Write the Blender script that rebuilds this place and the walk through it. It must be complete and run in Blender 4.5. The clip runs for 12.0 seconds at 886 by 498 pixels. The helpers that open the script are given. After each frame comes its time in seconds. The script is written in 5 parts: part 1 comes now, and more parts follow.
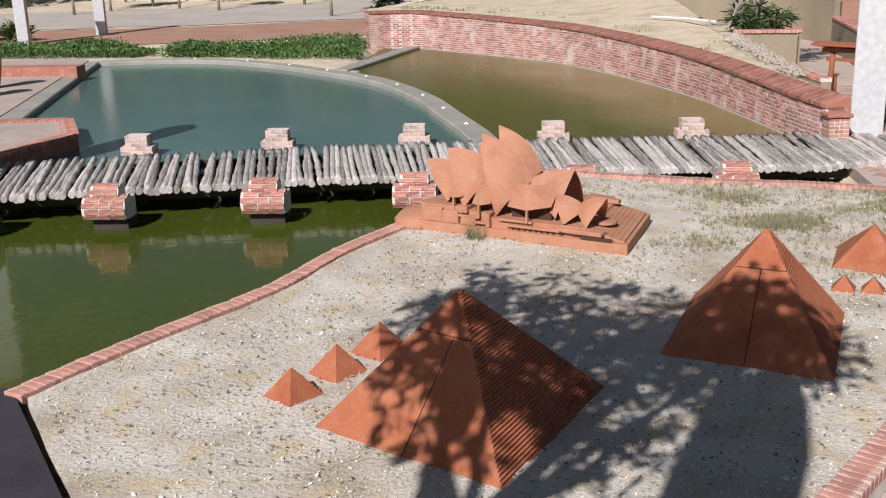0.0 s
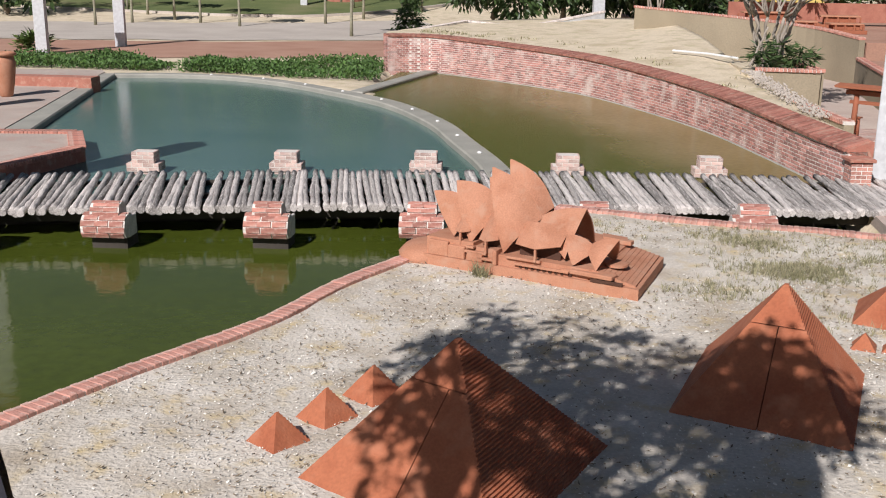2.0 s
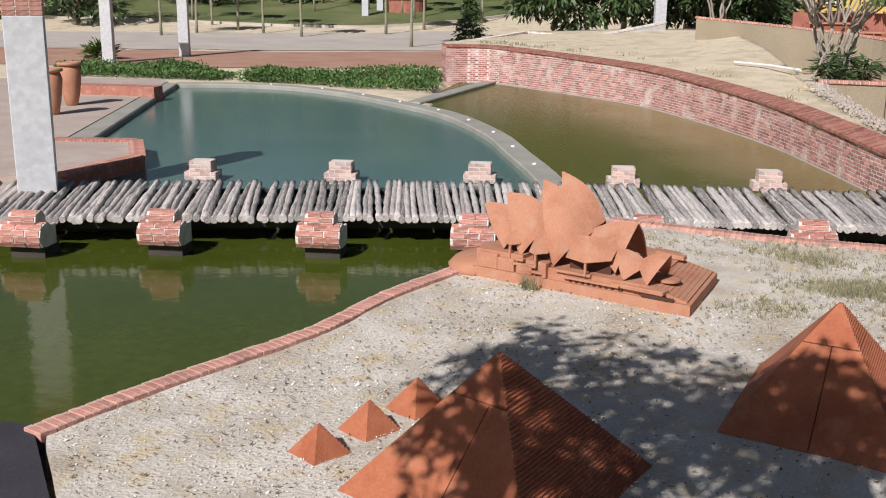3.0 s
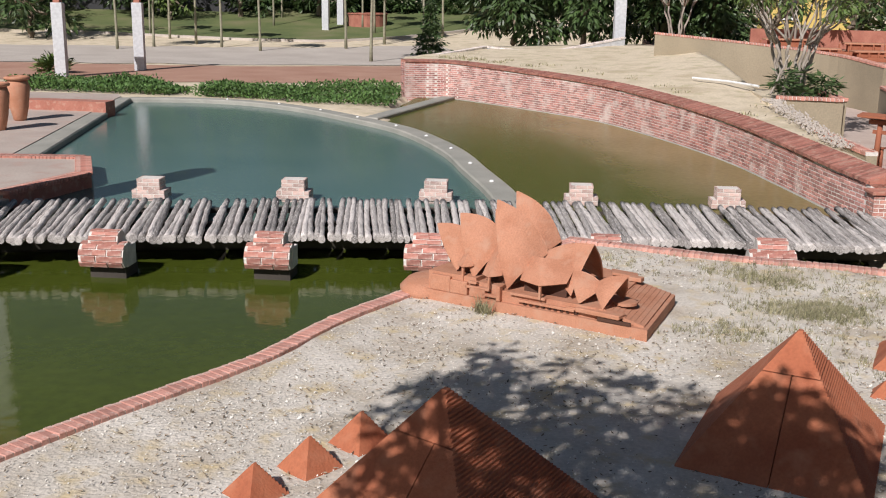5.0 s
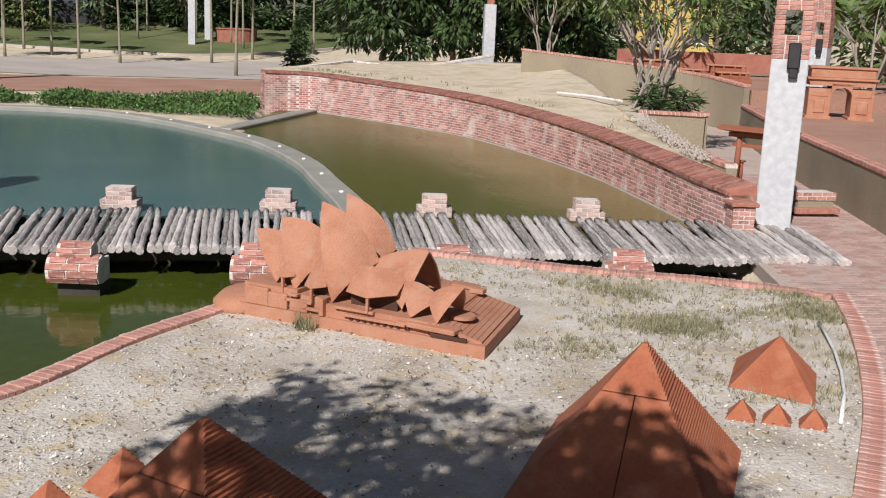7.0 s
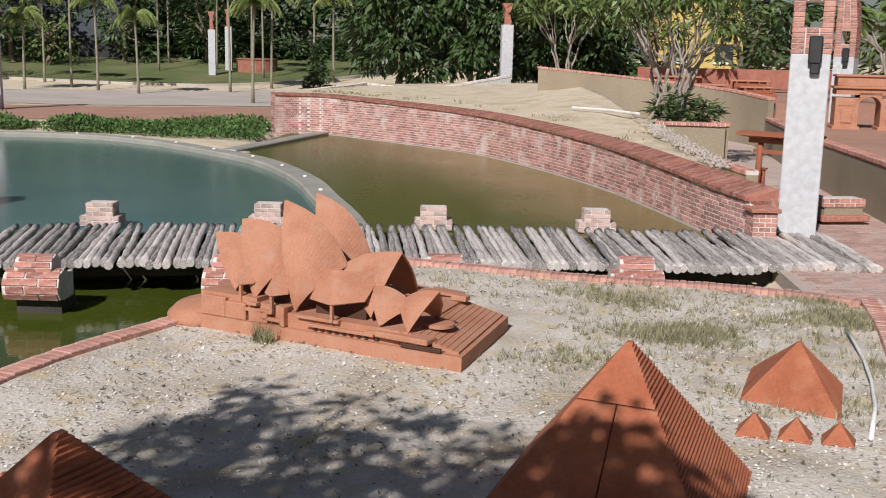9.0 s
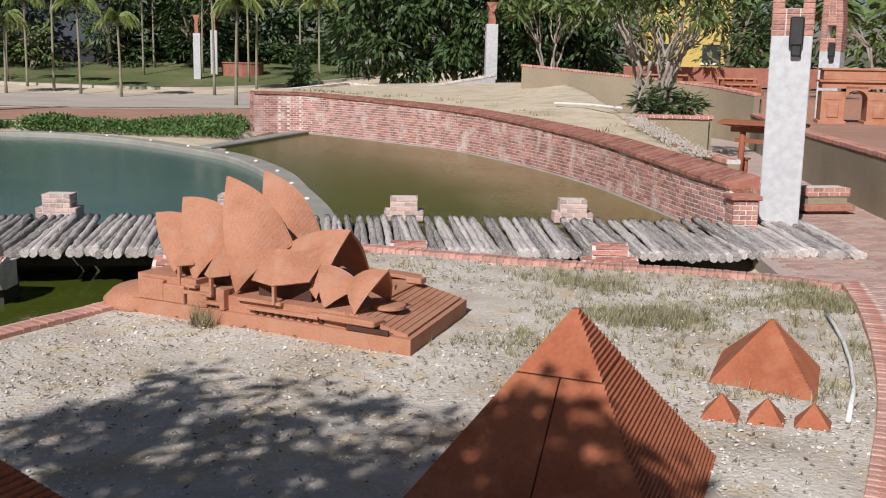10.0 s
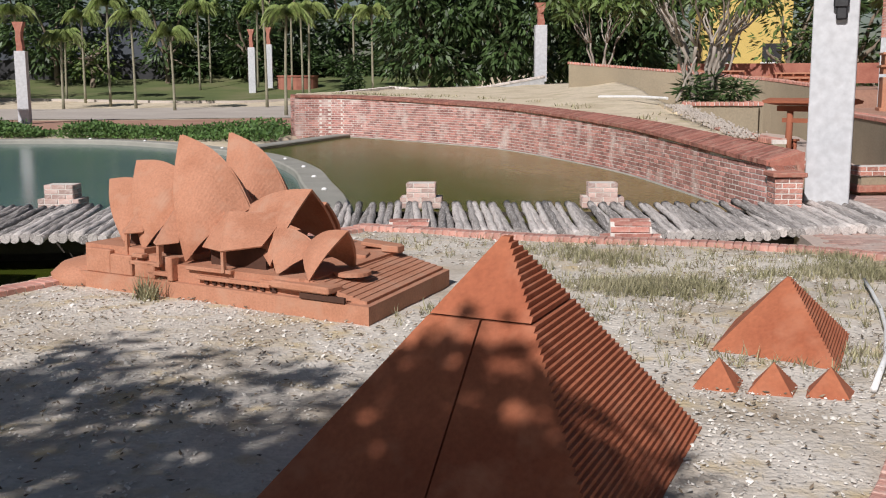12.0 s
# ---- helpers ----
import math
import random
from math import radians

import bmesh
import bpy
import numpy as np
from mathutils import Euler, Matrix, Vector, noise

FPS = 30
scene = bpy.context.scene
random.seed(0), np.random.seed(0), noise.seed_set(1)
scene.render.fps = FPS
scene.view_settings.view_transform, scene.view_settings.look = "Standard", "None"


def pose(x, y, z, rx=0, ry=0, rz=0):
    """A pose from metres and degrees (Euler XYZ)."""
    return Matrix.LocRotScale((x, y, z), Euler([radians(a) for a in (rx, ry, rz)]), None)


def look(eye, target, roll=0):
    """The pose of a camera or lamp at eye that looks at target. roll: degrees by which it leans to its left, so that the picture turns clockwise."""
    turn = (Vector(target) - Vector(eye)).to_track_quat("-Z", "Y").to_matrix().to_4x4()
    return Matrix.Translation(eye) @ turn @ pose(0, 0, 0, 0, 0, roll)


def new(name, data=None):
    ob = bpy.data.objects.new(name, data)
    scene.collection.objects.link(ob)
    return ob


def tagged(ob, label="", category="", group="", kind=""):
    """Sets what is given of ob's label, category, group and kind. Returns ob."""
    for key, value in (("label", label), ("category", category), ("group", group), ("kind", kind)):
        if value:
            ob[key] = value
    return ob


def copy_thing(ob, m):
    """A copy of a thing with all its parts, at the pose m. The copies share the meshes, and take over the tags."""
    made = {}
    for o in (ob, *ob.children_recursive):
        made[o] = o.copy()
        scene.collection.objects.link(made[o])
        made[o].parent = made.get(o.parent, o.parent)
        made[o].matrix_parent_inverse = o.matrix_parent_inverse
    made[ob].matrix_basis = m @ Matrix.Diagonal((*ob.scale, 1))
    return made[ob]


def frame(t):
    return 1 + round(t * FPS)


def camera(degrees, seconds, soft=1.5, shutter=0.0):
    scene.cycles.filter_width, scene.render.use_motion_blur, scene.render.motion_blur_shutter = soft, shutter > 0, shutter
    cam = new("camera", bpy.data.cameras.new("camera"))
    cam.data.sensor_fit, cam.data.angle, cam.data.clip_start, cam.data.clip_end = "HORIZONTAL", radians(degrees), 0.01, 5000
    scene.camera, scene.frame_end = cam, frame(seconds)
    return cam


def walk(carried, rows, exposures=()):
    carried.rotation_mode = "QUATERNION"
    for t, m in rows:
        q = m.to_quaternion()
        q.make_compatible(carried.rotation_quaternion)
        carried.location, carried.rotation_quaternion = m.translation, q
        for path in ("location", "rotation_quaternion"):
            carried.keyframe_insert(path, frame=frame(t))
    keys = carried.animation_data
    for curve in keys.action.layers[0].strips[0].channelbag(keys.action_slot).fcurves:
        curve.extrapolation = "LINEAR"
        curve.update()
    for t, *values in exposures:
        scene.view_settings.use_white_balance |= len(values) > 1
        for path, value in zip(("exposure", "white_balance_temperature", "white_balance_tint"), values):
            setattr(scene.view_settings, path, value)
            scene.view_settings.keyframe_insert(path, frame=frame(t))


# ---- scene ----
cam = camera(46.0, 12.0, soft=1.1)
PATH = [
    (0, (1.339, 0.687, 3.268), (1.072, 2.589, 2.712), -1.5),
    (0.5, (1.337, 0.845, 3.29), (1.079, 2.752, 2.748), -1.0),
    (1, (1.309, 0.971, 3.315), (1.062, 2.882, 2.78), 0.0),
    (1.5, (1.323, 1.071, 3.302), (1.065, 2.984, 2.778), 0.5),
    (2, (1.363, 1.143, 3.301), (1.071, 3.053, 2.786), 0.7),
    (2.5, (1.422, 1.185, 3.315), (1.075, 3.088, 2.807), 0.7),
    (3, (1.458, 1.221, 3.311), (1.054, 3.116, 2.813), 0.6),
    (5, (1.509, 1.629, 3.31), (1.173, 3.543, 2.839), 0.9),
    (5.5, (1.616, 2.031, 3.229), (1.436, 3.967, 2.761), 2.1),
    (6, (1.664, 2.335, 3.094), (1.575, 4.281, 2.643), 3.0),
    (6.5, (1.776, 2.617, 2.96), (1.692, 4.568, 2.527), 3.0),
    (7, (1.901, 2.895, 2.88), (1.791, 4.847, 2.459), 2.4),
    (7.5, (1.991, 3.194, 2.753), (1.859, 5.148, 2.347), 2.1),
    (9.5, (2.46, 4.189, 2.26), (2.286, 6.15, 1.906), 1.2),
    (10, (2.609, 4.472, 2.076), (2.453, 6.435, 1.727), 1.1),
    (10.5, (2.772, 4.655, 1.942), (2.657, 6.619, 1.584), 0.6),
    (11, (2.909, 4.846, 1.836), (2.78, 6.809, 1.476), -0.3),
    (11.5, (3.061, 5.199, 1.639), (2.87, 7.16, 1.295), -0.6),
    (12, (3.191, 5.443, 1.519), (2.909, 7.397, 1.2), -0.2),
]
walk(cam, [(t, look(eye, target, roll)) for t, eye, target, roll in PATH], [(0, 0.08), (5, 0.06), (7, -0.03), (12, -0.10)])

# ---- world, sun, exposure ----
SUN_EL, SHADOW = radians(38.5), Vector((0.29, 0.957))
scene.view_settings.exposure = 0.0
world = bpy.data.worlds.new("sky_world")
scene.world = world
world.use_nodes = True
wn = world.node_tree.nodes
sky = wn.new("ShaderNodeTexSky")
sky.sky_type = "NISHITA"
sky.sun_disc = False
sky.sun_elevation = SUN_EL
sky.sun_rotation = math.atan2(-SHADOW.x, -SHADOW.y)
world.node_tree.links.new(sky.outputs[0], wn["Background"].inputs[0])
wn["Background"].inputs[1].default_value = 0.040
sun = new("sun", bpy.data.lights.new("sun", "SUN"))
sun.data.energy, sun.data.angle, sun.data.color = 5.0, radians(0.53), (1.0, 0.952, 0.952)
sun.matrix_world = look((-SHADOW.x * math.cos(SUN_EL) * 30, -SHADOW.y * math.cos(SUN_EL) * 30, math.sin(SUN_EL) * 30), (0, 0, 0))


# ---- materials ----
def surface(name, colours, scale=3.0, rough=0.85, bump=0.3, fine=40.0, spread=0.0, metal=0.0, dirt=None, detail=6.0, stretch=None):
    """A rough mottled surface: colours blended by large noise, fine grain on top, relief from both. spread: change from piece to piece."""
    m = bpy.data.materials.new(name)
    m.use_nodes = True
    n, k = m.node_tree.nodes, m.node_tree.links
    b = n["Principled BSDF"]
    tc = n.new("ShaderNodeTexCoord")
    big, small = n.new("ShaderNodeTexNoise"), n.new("ShaderNodeTexNoise")
    big.inputs["Scale"].default_value, big.inputs["Detail"].default_value = scale, detail
    small.inputs["Scale"].default_value, small.inputs["Detail"].default_value = fine, 4
    place = tc.outputs["Object"]
    if stretch:
        mp = n.new("ShaderNodeMapping")
        mp.inputs["Scale"].default_value = stretch
        k.new(place, mp.inputs["Vector"])
        place = mp.outputs[0]
    for t in (big, small):
        k.new(place, t.inputs["Vector"])
    ramp = n.new("ShaderNodeValToRGB")
    els = ramp.color_ramp.elements
    for i, c in enumerate(colours):
        pos = 0.3 + 0.4 * i / max(1, len(colours) - 1)
        e = els[i] if i < 2 else els.new(pos)
        e.position, e.color = pos, (*c, 1)
    k.new(big.outputs["Fac"], ramp.inputs[0])
    hsv = n.new("ShaderNodeHueSaturation")
    k.new(ramp.outputs[0], hsv.inputs["Color"])
    mr = n.new("ShaderNodeMapRange")
    mr.inputs["To Min"].default_value, mr.inputs["To Max"].default_value = 0.72, 1.28
    k.new(small.outputs["Fac"], mr.inputs[0])
    if spread:
        info = n.new("ShaderNodeObjectInfo")
        geo = n.new("ShaderNodeNewGeometry")
        add = n.new("ShaderNodeMath")
        add.operation = "ADD"
        k.new(info.outputs["Random"], add.inputs[0])
        k.new(geo.outputs["Random Per Island"], add.inputs[1])
        fr = n.new("ShaderNodeMath")
        fr.operation = "FRACT"
        k.new(add.outputs[0], fr.inputs[0])
        pr = n.new("ShaderNodeMapRange")
        pr.inputs["To Min"].default_value, pr.inputs["To Max"].default_value = 1 - spread, 1 + spread
        k.new(fr.outputs[0], pr.inputs[0])
        mul = n.new("ShaderNodeMath")
        mul.operation = "MULTIPLY"
        k.new(mr.outputs[0], mul.inputs[0])
        k.new(pr.outputs[0], mul.inputs[1])
        k.new(mul.outputs[0], hsv.inputs["Value"])
    else:
        k.new(mr.outputs[0], hsv.inputs["Value"])
    out = hsv.outputs[0]
    if dirt:
        d = n.new("ShaderNodeTexNoise")
        d.inputs["Scale"].default_value, d.inputs["Detail"].default_value = scale * 2.7, 8
        k.new(place, d.inputs["Vector"])
        dr = n.new("ShaderNodeMapRange")
        dr.inputs["From Min"].default_value, dr.inputs["From Max"].default_value = 0.52, 0.72
        k.new(d.outputs["Fac"], dr.inputs[0])
        mix = n.new("ShaderNodeMix")
        mix.data_type = "RGBA"
        k.new(dr.outputs[0], mix.inputs["Factor"])
        k.new(out, mix.inputs["A"])
        mix.inputs["B"].default_value = (*dirt, 1)
        out = mix.outputs["Result"]
    k.new(out, b.inputs["Base Color"])
    b.inputs["Roughness"].default_value, b.inputs["Metallic"].default_value = rough, metal
    if bump:
        bp = n.new("ShaderNodeBump")
        bp.inputs["Strength"].default_value, bp.inputs["Distance"].default_value = bump, 0.02
        k.new(small.outputs["Fac"], bp.inputs["Height"])
        k.new(bp.outputs[0], b.inputs["Normal"])
    return m


def water(name, deep, shallow, ripple=0.12, rough=0.08, scale=0.35, gloss=0.5):
    """Murky still water: an opaque body colour under a glossy surface with faint ripples."""
    m = surface(name, (deep, shallow), scale, rough, 0.0, 9.0)
    n, k = m.node_tree.nodes, m.node_tree.links
    b = n["Principled BSDF"]
    b.inputs["IOR"].default_value = 1.33
    b.inputs["Specular IOR Level"].default_value = gloss
    tc = n.new("ShaderNodeTexCoord")
    w = n.new("ShaderNodeTexNoise")
    w.inputs["Scale"].default_value, w.inputs["Detail"].default_value = 5.0, 3
    k.new(tc.outputs["Object"], w.inputs["Vector"])
    bp = n.new("ShaderNodeBump")
    bp.inputs["Strength"].default_value, bp.inputs["Distance"].default_value = ripple, 0.03
    k.new(w.outputs["Fac"], bp.inputs["Height"])
    k.new(bp.outputs[0], b.inputs["Normal"])
    return m


SAND = surface("shell_sand", ((0.40, 0.335, 0.255), (0.55, 0.50, 0.43), (0.66, 0.61, 0.54)), 1.3, 0.95, 0.75, 30, dirt=(0.55, 0.44, 0.26))
EARTH = surface("dry_earth", ((0.47, 0.385, 0.26), (0.64, 0.545, 0.405), (0.55, 0.46, 0.325)), 0.8, 0.95, 0.6, 14, dirt=(0.46, 0.40, 0.25))
LAWN = surface("lawn", ((0.075, 0.105, 0.032), (0.115, 0.14, 0.045), (0.17, 0.165, 0.075)), 0.35, 0.95, 0.5, 12)
CLAY = surface("terracotta", ((0.40, 0.175, 0.098), (0.455, 0.215, 0.13), (0.375, 0.158, 0.088)), 2.2, 0.85, 0.25, 60, dirt=(0.45, 0.245, 0.16))
PYRAMID = surface("deep_red_terracotta", ((0.33, 0.098, 0.045), (0.39, 0.13, 0.062), (0.30, 0.085, 0.038)), 1.8, 0.88, 0.25, 45, dirt=(0.42, 0.165, 0.09))
BRICK = surface("brick", ((0.32, 0.12, 0.09), (0.45, 0.21, 0.165), (0.38, 0.16, 0.12)), 5.0, 0.9, 0.4, 50, spread=0.3, dirt=(0.56, 0.42, 0.36))
COPING = surface("brick_coping", ((0.40, 0.155, 0.115), (0.50, 0.24, 0.185)), 4.0, 0.9, 0.4, 45, spread=0.25, dirt=(0.56, 0.40, 0.33))
MORTAR = surface("mortar", ((0.60, 0.55, 0.50), (0.74, 0.69, 0.63)), 6.0, 0.95, 0.4, 60)
CONCRETE = surface("concrete", ((0.40, 0.385, 0.35), (0.50, 0.485, 0.45)), 1.2, 0.9, 0.3, 35, dirt=(0.36, 0.34, 0.30))
LIME = surface("white_washed_concrete", ((0.50, 0.515, 0.53), (0.56, 0.57, 0.58)), 1.5, 0.85, 0.15, 9, dirt=(0.46, 0.465, 0.475))
RIM = surface("wet_cement", ((0.27, 0.265, 0.23), (0.36, 0.345, 0.30)), 1.5, 0.8, 0.3, 30)
LOG = surface("grey_weathered_log", ((0.21, 0.185, 0.17), (0.50, 0.46, 0.43), (0.34, 0.305, 0.28)), 4.0, 0.92, 0.8, 22, spread=0.5, dirt=(0.68, 0.64, 0.60), stretch=(5.0, 0.5, 5.0))
# near-black that stands in for the shade beneath the deck and hoods
UNDERSHADE = surface("under_bridge_shade", ((0.035, 0.028, 0.022), (0.06, 0.05, 0.04)), 3.0, 0.9, 0.3, 40)
PLASTER = surface("tan_render", ((0.27, 0.225, 0.155), (0.33, 0.275, 0.19)), 0.8, 0.92, 0.2, 25)
PINK = surface("pink_brick_paving", ((0.40, 0.25, 0.21), (0.48, 0.33, 0.28), (0.37, 0.22, 0.18)), 1.1, 0.9, 0.3, 24, spread=0.16, dirt=(0.50, 0.42, 0.37))
REDEARTH = surface("red_earth_path", ((0.34, 0.18, 0.125), (0.42, 0.25, 0.18)), 0.6, 0.95, 0.3, 16)
PALE = surface("pale_path", ((0.40, 0.35, 0.305), (0.49, 0.44, 0.385)), 0.4, 0.95, 0.3, 14)
DARKGREY = surface("dark_grey", ((0.03, 0.028, 0.033), (0.045, 0.042, 0.05)), 2.0, 0.8, 0.2, 30)
BARK = surface("bark", ((0.17, 0.13, 0.09), (0.27, 0.22, 0.17)), 6.0, 0.95, 0.6, 30)
LEAF = surface("dark_leaf", ((0.035, 0.065, 0.018), (0.06, 0.10, 0.03)), 2.0, 0.5, 0.0, 10, spread=0.45)
LEAF2 = surface("light_leaf", ((0.075, 0.12, 0.028), (0.12, 0.165, 0.045)), 2.0, 0.5, 0.0, 10, spread=0.4)
PALM = surface("palm_leaf", ((0.13, 0.19, 0.045), (0.23, 0.27, 0.085)), 2.0, 0.5, 0.0, 10, spread=0.35)
WEED = surface("pond_weed", ((0.045, 0.10, 0.02), (0.085, 0.16, 0.035)), 2.0, 0.7, 0.0, 10, spread=0.4)
DRYGRASS = surface("dry_grass", ((0.22, 0.21, 0.11), (0.34, 0.31, 0.19)), 2.0, 0.8, 0.0, 10, spread=0.4)
WHITE = surface("white_pipe", ((0.72, 0.72, 0.70), (0.80, 0.80, 0.78)), 5.0, 0.5, 0.0, 30)
BLACK = surface("black_metal", ((0.02, 0.02, 0.022), (0.03, 0.03, 0.032)), 5.0, 0.5, 0.1, 30)
YELLOW = surface("yellow_paint", ((0.58, 0.42, 0.12), (0.64, 0.47, 0.15)), 0.5, 0.8, 0.1, 20)
# grey paint darkened: the shade of the trees is put into its colour
SHADEDGREY = surface("shaded_grey_paint", ((0.05, 0.058, 0.072), (0.065, 0.074, 0.088)), 0.5, 0.8, 0.1, 20)
SHELL = surface("shell_chips", ((0.50, 0.465, 0.41), (0.70, 0.67, 0.61)), 8.0, 0.7, 0.0, 30, spread=0.3)
WATER_GREEN = water("green_pond_water", (0.048, 0.064, 0.008), (0.066, 0.084, 0.012), gloss=0.30)
WATER_BLUE = water("blue_pond_water", (0.075, 0.145, 0.13), (0.10, 0.17, 0.148), ripple=0.05, rough=0.17, gloss=0.4)
WATER_BROWN = water("brown_pond_water", (0.20, 0.16, 0.062), (0.25, 0.195, 0.085), rough=0.25, scale=0.3, gloss=0.2)


def muddy(m, deep):
    """Deeper green water away from the wall; the mud shows through along it."""
    n, k = m.node_tree.nodes, m.node_tree.links
    b = n["Principled BSDF"]
    old = b.inputs["Base Color"].links[0].from_socket
    tc = n.new("ShaderNodeTexCoord")
    dot = n.new("ShaderNodeVectorMath")
    dot.operation = "DOT_PRODUCT"
    dot.inputs[1].default_value = (0.945, 0.33, 0)
    k.new(tc.outputs["Object"], dot.inputs[0])
    ns = n.new("ShaderNodeTexNoise")
    ns.inputs["Scale"].default_value, ns.inputs["Detail"].default_value = 0.5, 5
    k.new(tc.outputs["Object"], ns.inputs["Vector"])
    add = n.new("ShaderNodeMath")
    add.operation = "MULTIPLY_ADD"
    add.inputs[1].default_value = 2.4
    k.new(ns.outputs["Fac"], add.inputs[0])
    k.new(dot.outputs["Value"], add.inputs[2])
    mr = n.new("ShaderNodeMapRange")
    mr.inputs["From Min"].default_value, mr.inputs["From Max"].default_value = 10.0, 11.9
    k.new(add.outputs[0], mr.inputs[0])
    mix = n.new("ShaderNodeMix")
    mix.data_type = "RGBA"
    k.new(mr.outputs[0], mix.inputs["Factor"])
    mix.inputs["A"].default_value = (*deep, 1)
    k.new(old, mix.inputs["B"])
    k.new(mix.outputs["Result"], b.inputs["Base Color"])


muddy(WATER_BROWN, (0.095, 0.10, 0.017))


# ---- building helpers ----
def link(name, bm, material, parent=None, label="", smooth=False):
    me = bpy.data.meshes.new(name)
    if smooth:
        for f in bm.faces:
            f.smooth = True
    bm.to_mesh(me)
    bm.free()
    me.materials.append(material)
    ob = new(name, me)
    if parent:
        ob.parent = parent
    if label:
        ob["label"] = label
    return ob


def part(name, bm, material, parent, label="", smooth=False):
    return link(name, bm, material, parent, label, smooth)


def thing(name, label, category, group="", at=(0, 0, 0), turn=0.0):
    ob = new(name)
    ob.matrix_world = pose(*at, 0, 0, turn)
    return tagged(ob, label, category, group)


def setting(ob, label, category):
    return tagged(ob, label, category, "", "structure")


def shared(name, me, parent, m):
    """A piece that uses the mesh me, at m within its parent."""
    ob = new(name, me)
    ob.parent = parent
    ob.matrix_local = m
    return ob


def box(bm, size, m=None, bevel=0.0):
    r = bmesh.ops.create_cube(bm, size=1.0, matrix=(m or Matrix()) @ Matrix.Diagonal((*size, 1)))
    if bevel:
        es = list({e for v in r["verts"] for e in v.link_edges})
        bmesh.ops.bevel(bm, geom=es, offset=bevel, segments=1, affect="EDGES")


def boxm(size, m=None, bevel=0.0):
    bm = bmesh.new()
    box(bm, size, m, bevel)
    return bm


def tube(bm, pts, radii, sides=8, cap=True):
    """A tapered tube along points."""
    rings = []
    for i, p in enumerate(pts):
        p = Vector(p)
        d = (Vector(pts[min(i + 1, len(pts) - 1)]) - Vector(pts[max(i - 1, 0)])).normalized()
        q = d.to_track_quat("Z", "Y")
        rings.append([bm.verts.new(p + q @ Vector((math.cos(a), math.sin(a), 0)) * radii[i]) for a in (2 * math.pi * j / sides for j in range(sides))])
    for a, b in zip(rings, rings[1:]):
        for j in range(sides):
            bm.faces.new((a[j], a[(j + 1) % sides], b[(j + 1) % sides], b[j]))
    if cap:
        bm.faces.new(rings[0][::-1])
        bm.faces.new(rings[-1])


def lathe(bm, profile, sides=20, m=None):
    rings = [[bm.verts.new((m or Matrix()) @ Vector((r * math.cos(2 * math.pi * j / sides), r * math.sin(2 * math.pi * j / sides), z))) for j in range(sides)] for r, z in profile]
    for a, b in zip(rings, rings[1:]):
        for j in range(sides):
            bm.faces.new((a[j], a[(j + 1) % sides], b[(j + 1) % sides], b[j]))
    bm.faces.new(rings[0][::-1])
    bm.faces.new(rings[-1])


def spline(pts, n):
    """n points along a smooth curve through pts."""
    P = [Vector(p) for p in pts]
    P = [2 * P[0] - P[1], *P, 2 * P[-1] - P[-2]]
    dense = []
    for i in range(1, len(P) - 2):
        for s in range(24):
            t = s / 24
            a, b, c, d = P[i - 1], P[i], P[i + 1], P[i + 2]
            dense.append(0.5 * (2 * b + (c - a) * t + (2 * a - 5 * b + 4 * c - d) * t * t + (3 * b - a - 3 * c + d) * t ** 3))
    dense.append(P[-2])
    run = [0.0]
    for a, b in zip(dense, dense[1:]):
        run.append(run[-1] + (b - a).length)
    out, j = [], 0
    for i in range(n):
        s = run[-1] * i / (n - 1)
        while j < len(run) - 2 and run[j + 1] < s:
            j += 1
        f = (s - run[j]) / max(1e-9, run[j + 1] - run[j])
        out.append(dense[j].lerp(dense[j + 1], f))
    return out


def length(pts):
    return sum((b - a).length for a, b in zip(pts, pts[1:]))


def normals(pts):
    """Unit normals to the left of a line in plan."""
    out = []
    for i in range(len(pts)):
        d = (pts[min(i + 1, len(pts) - 1)] - pts[max(i - 1, 0)])
        out.append(Vector((-d.y, d.x, 0)).normalized())
    return out


def band(bm, pts, left, right, z0, z1):
    """A solid strip along pts from z0 to z1 (numbers or lists), left and right of it."""
    ns = normals(pts)
    rows = []
    for i, (p, n) in enumerate(zip(pts, ns)):
        lo = z0[i] if isinstance(z0, list) else z0
        hi = z1[i] if isinstance(z1, list) else z1
        a, b = p + n * left, p - n * right
        rows.append([bm.verts.new((q.x, q.y, z)) for q, z in ((a, lo), (b, lo), (b, hi), (a, hi))])
    for r, s in zip(rows, rows[1:]):
        for j in range(4):
            bm.faces.new((r[j], s[j], s[(j + 1) % 4], r[(j + 1) % 4]))
    bm.faces.new(rows[0])
    bm.faces.new(rows[-1][::-1])
    bmesh.ops.recalc_face_normals(bm, faces=bm.faces)


def sheet(bm, poly, z):
    """A flat polygon, filled with triangles."""
    vs = [bm.verts.new((p[0], p[1], z)) for p in poly]
    es = [bm.edges.new((vs[i], vs[(i + 1) % len(vs)])) for i in range(len(vs))]
    bmesh.ops.triangle_fill(bm, edges=es, use_beauty=True, normal=(0, 0, 1))


def slab(bm, poly, z0, z1):
    """A flat slab of any outline."""
    top = [bm.verts.new((p[0], p[1], z1)) for p in poly]
    low = [bm.verts.new((p[0], p[1], z0)) for p in poly]
    n = len(poly)
    es = [bm.edges.new((top[i], top[(i + 1) % n])) for i in range(n)]
    bmesh.ops.triangle_fill(bm, edges=es, use_beauty=True, normal=(0, 0, 1))
    for i in range(n):
        bm.faces.new((top[i], low[i], low[(i + 1) % n], top[(i + 1) % n]))


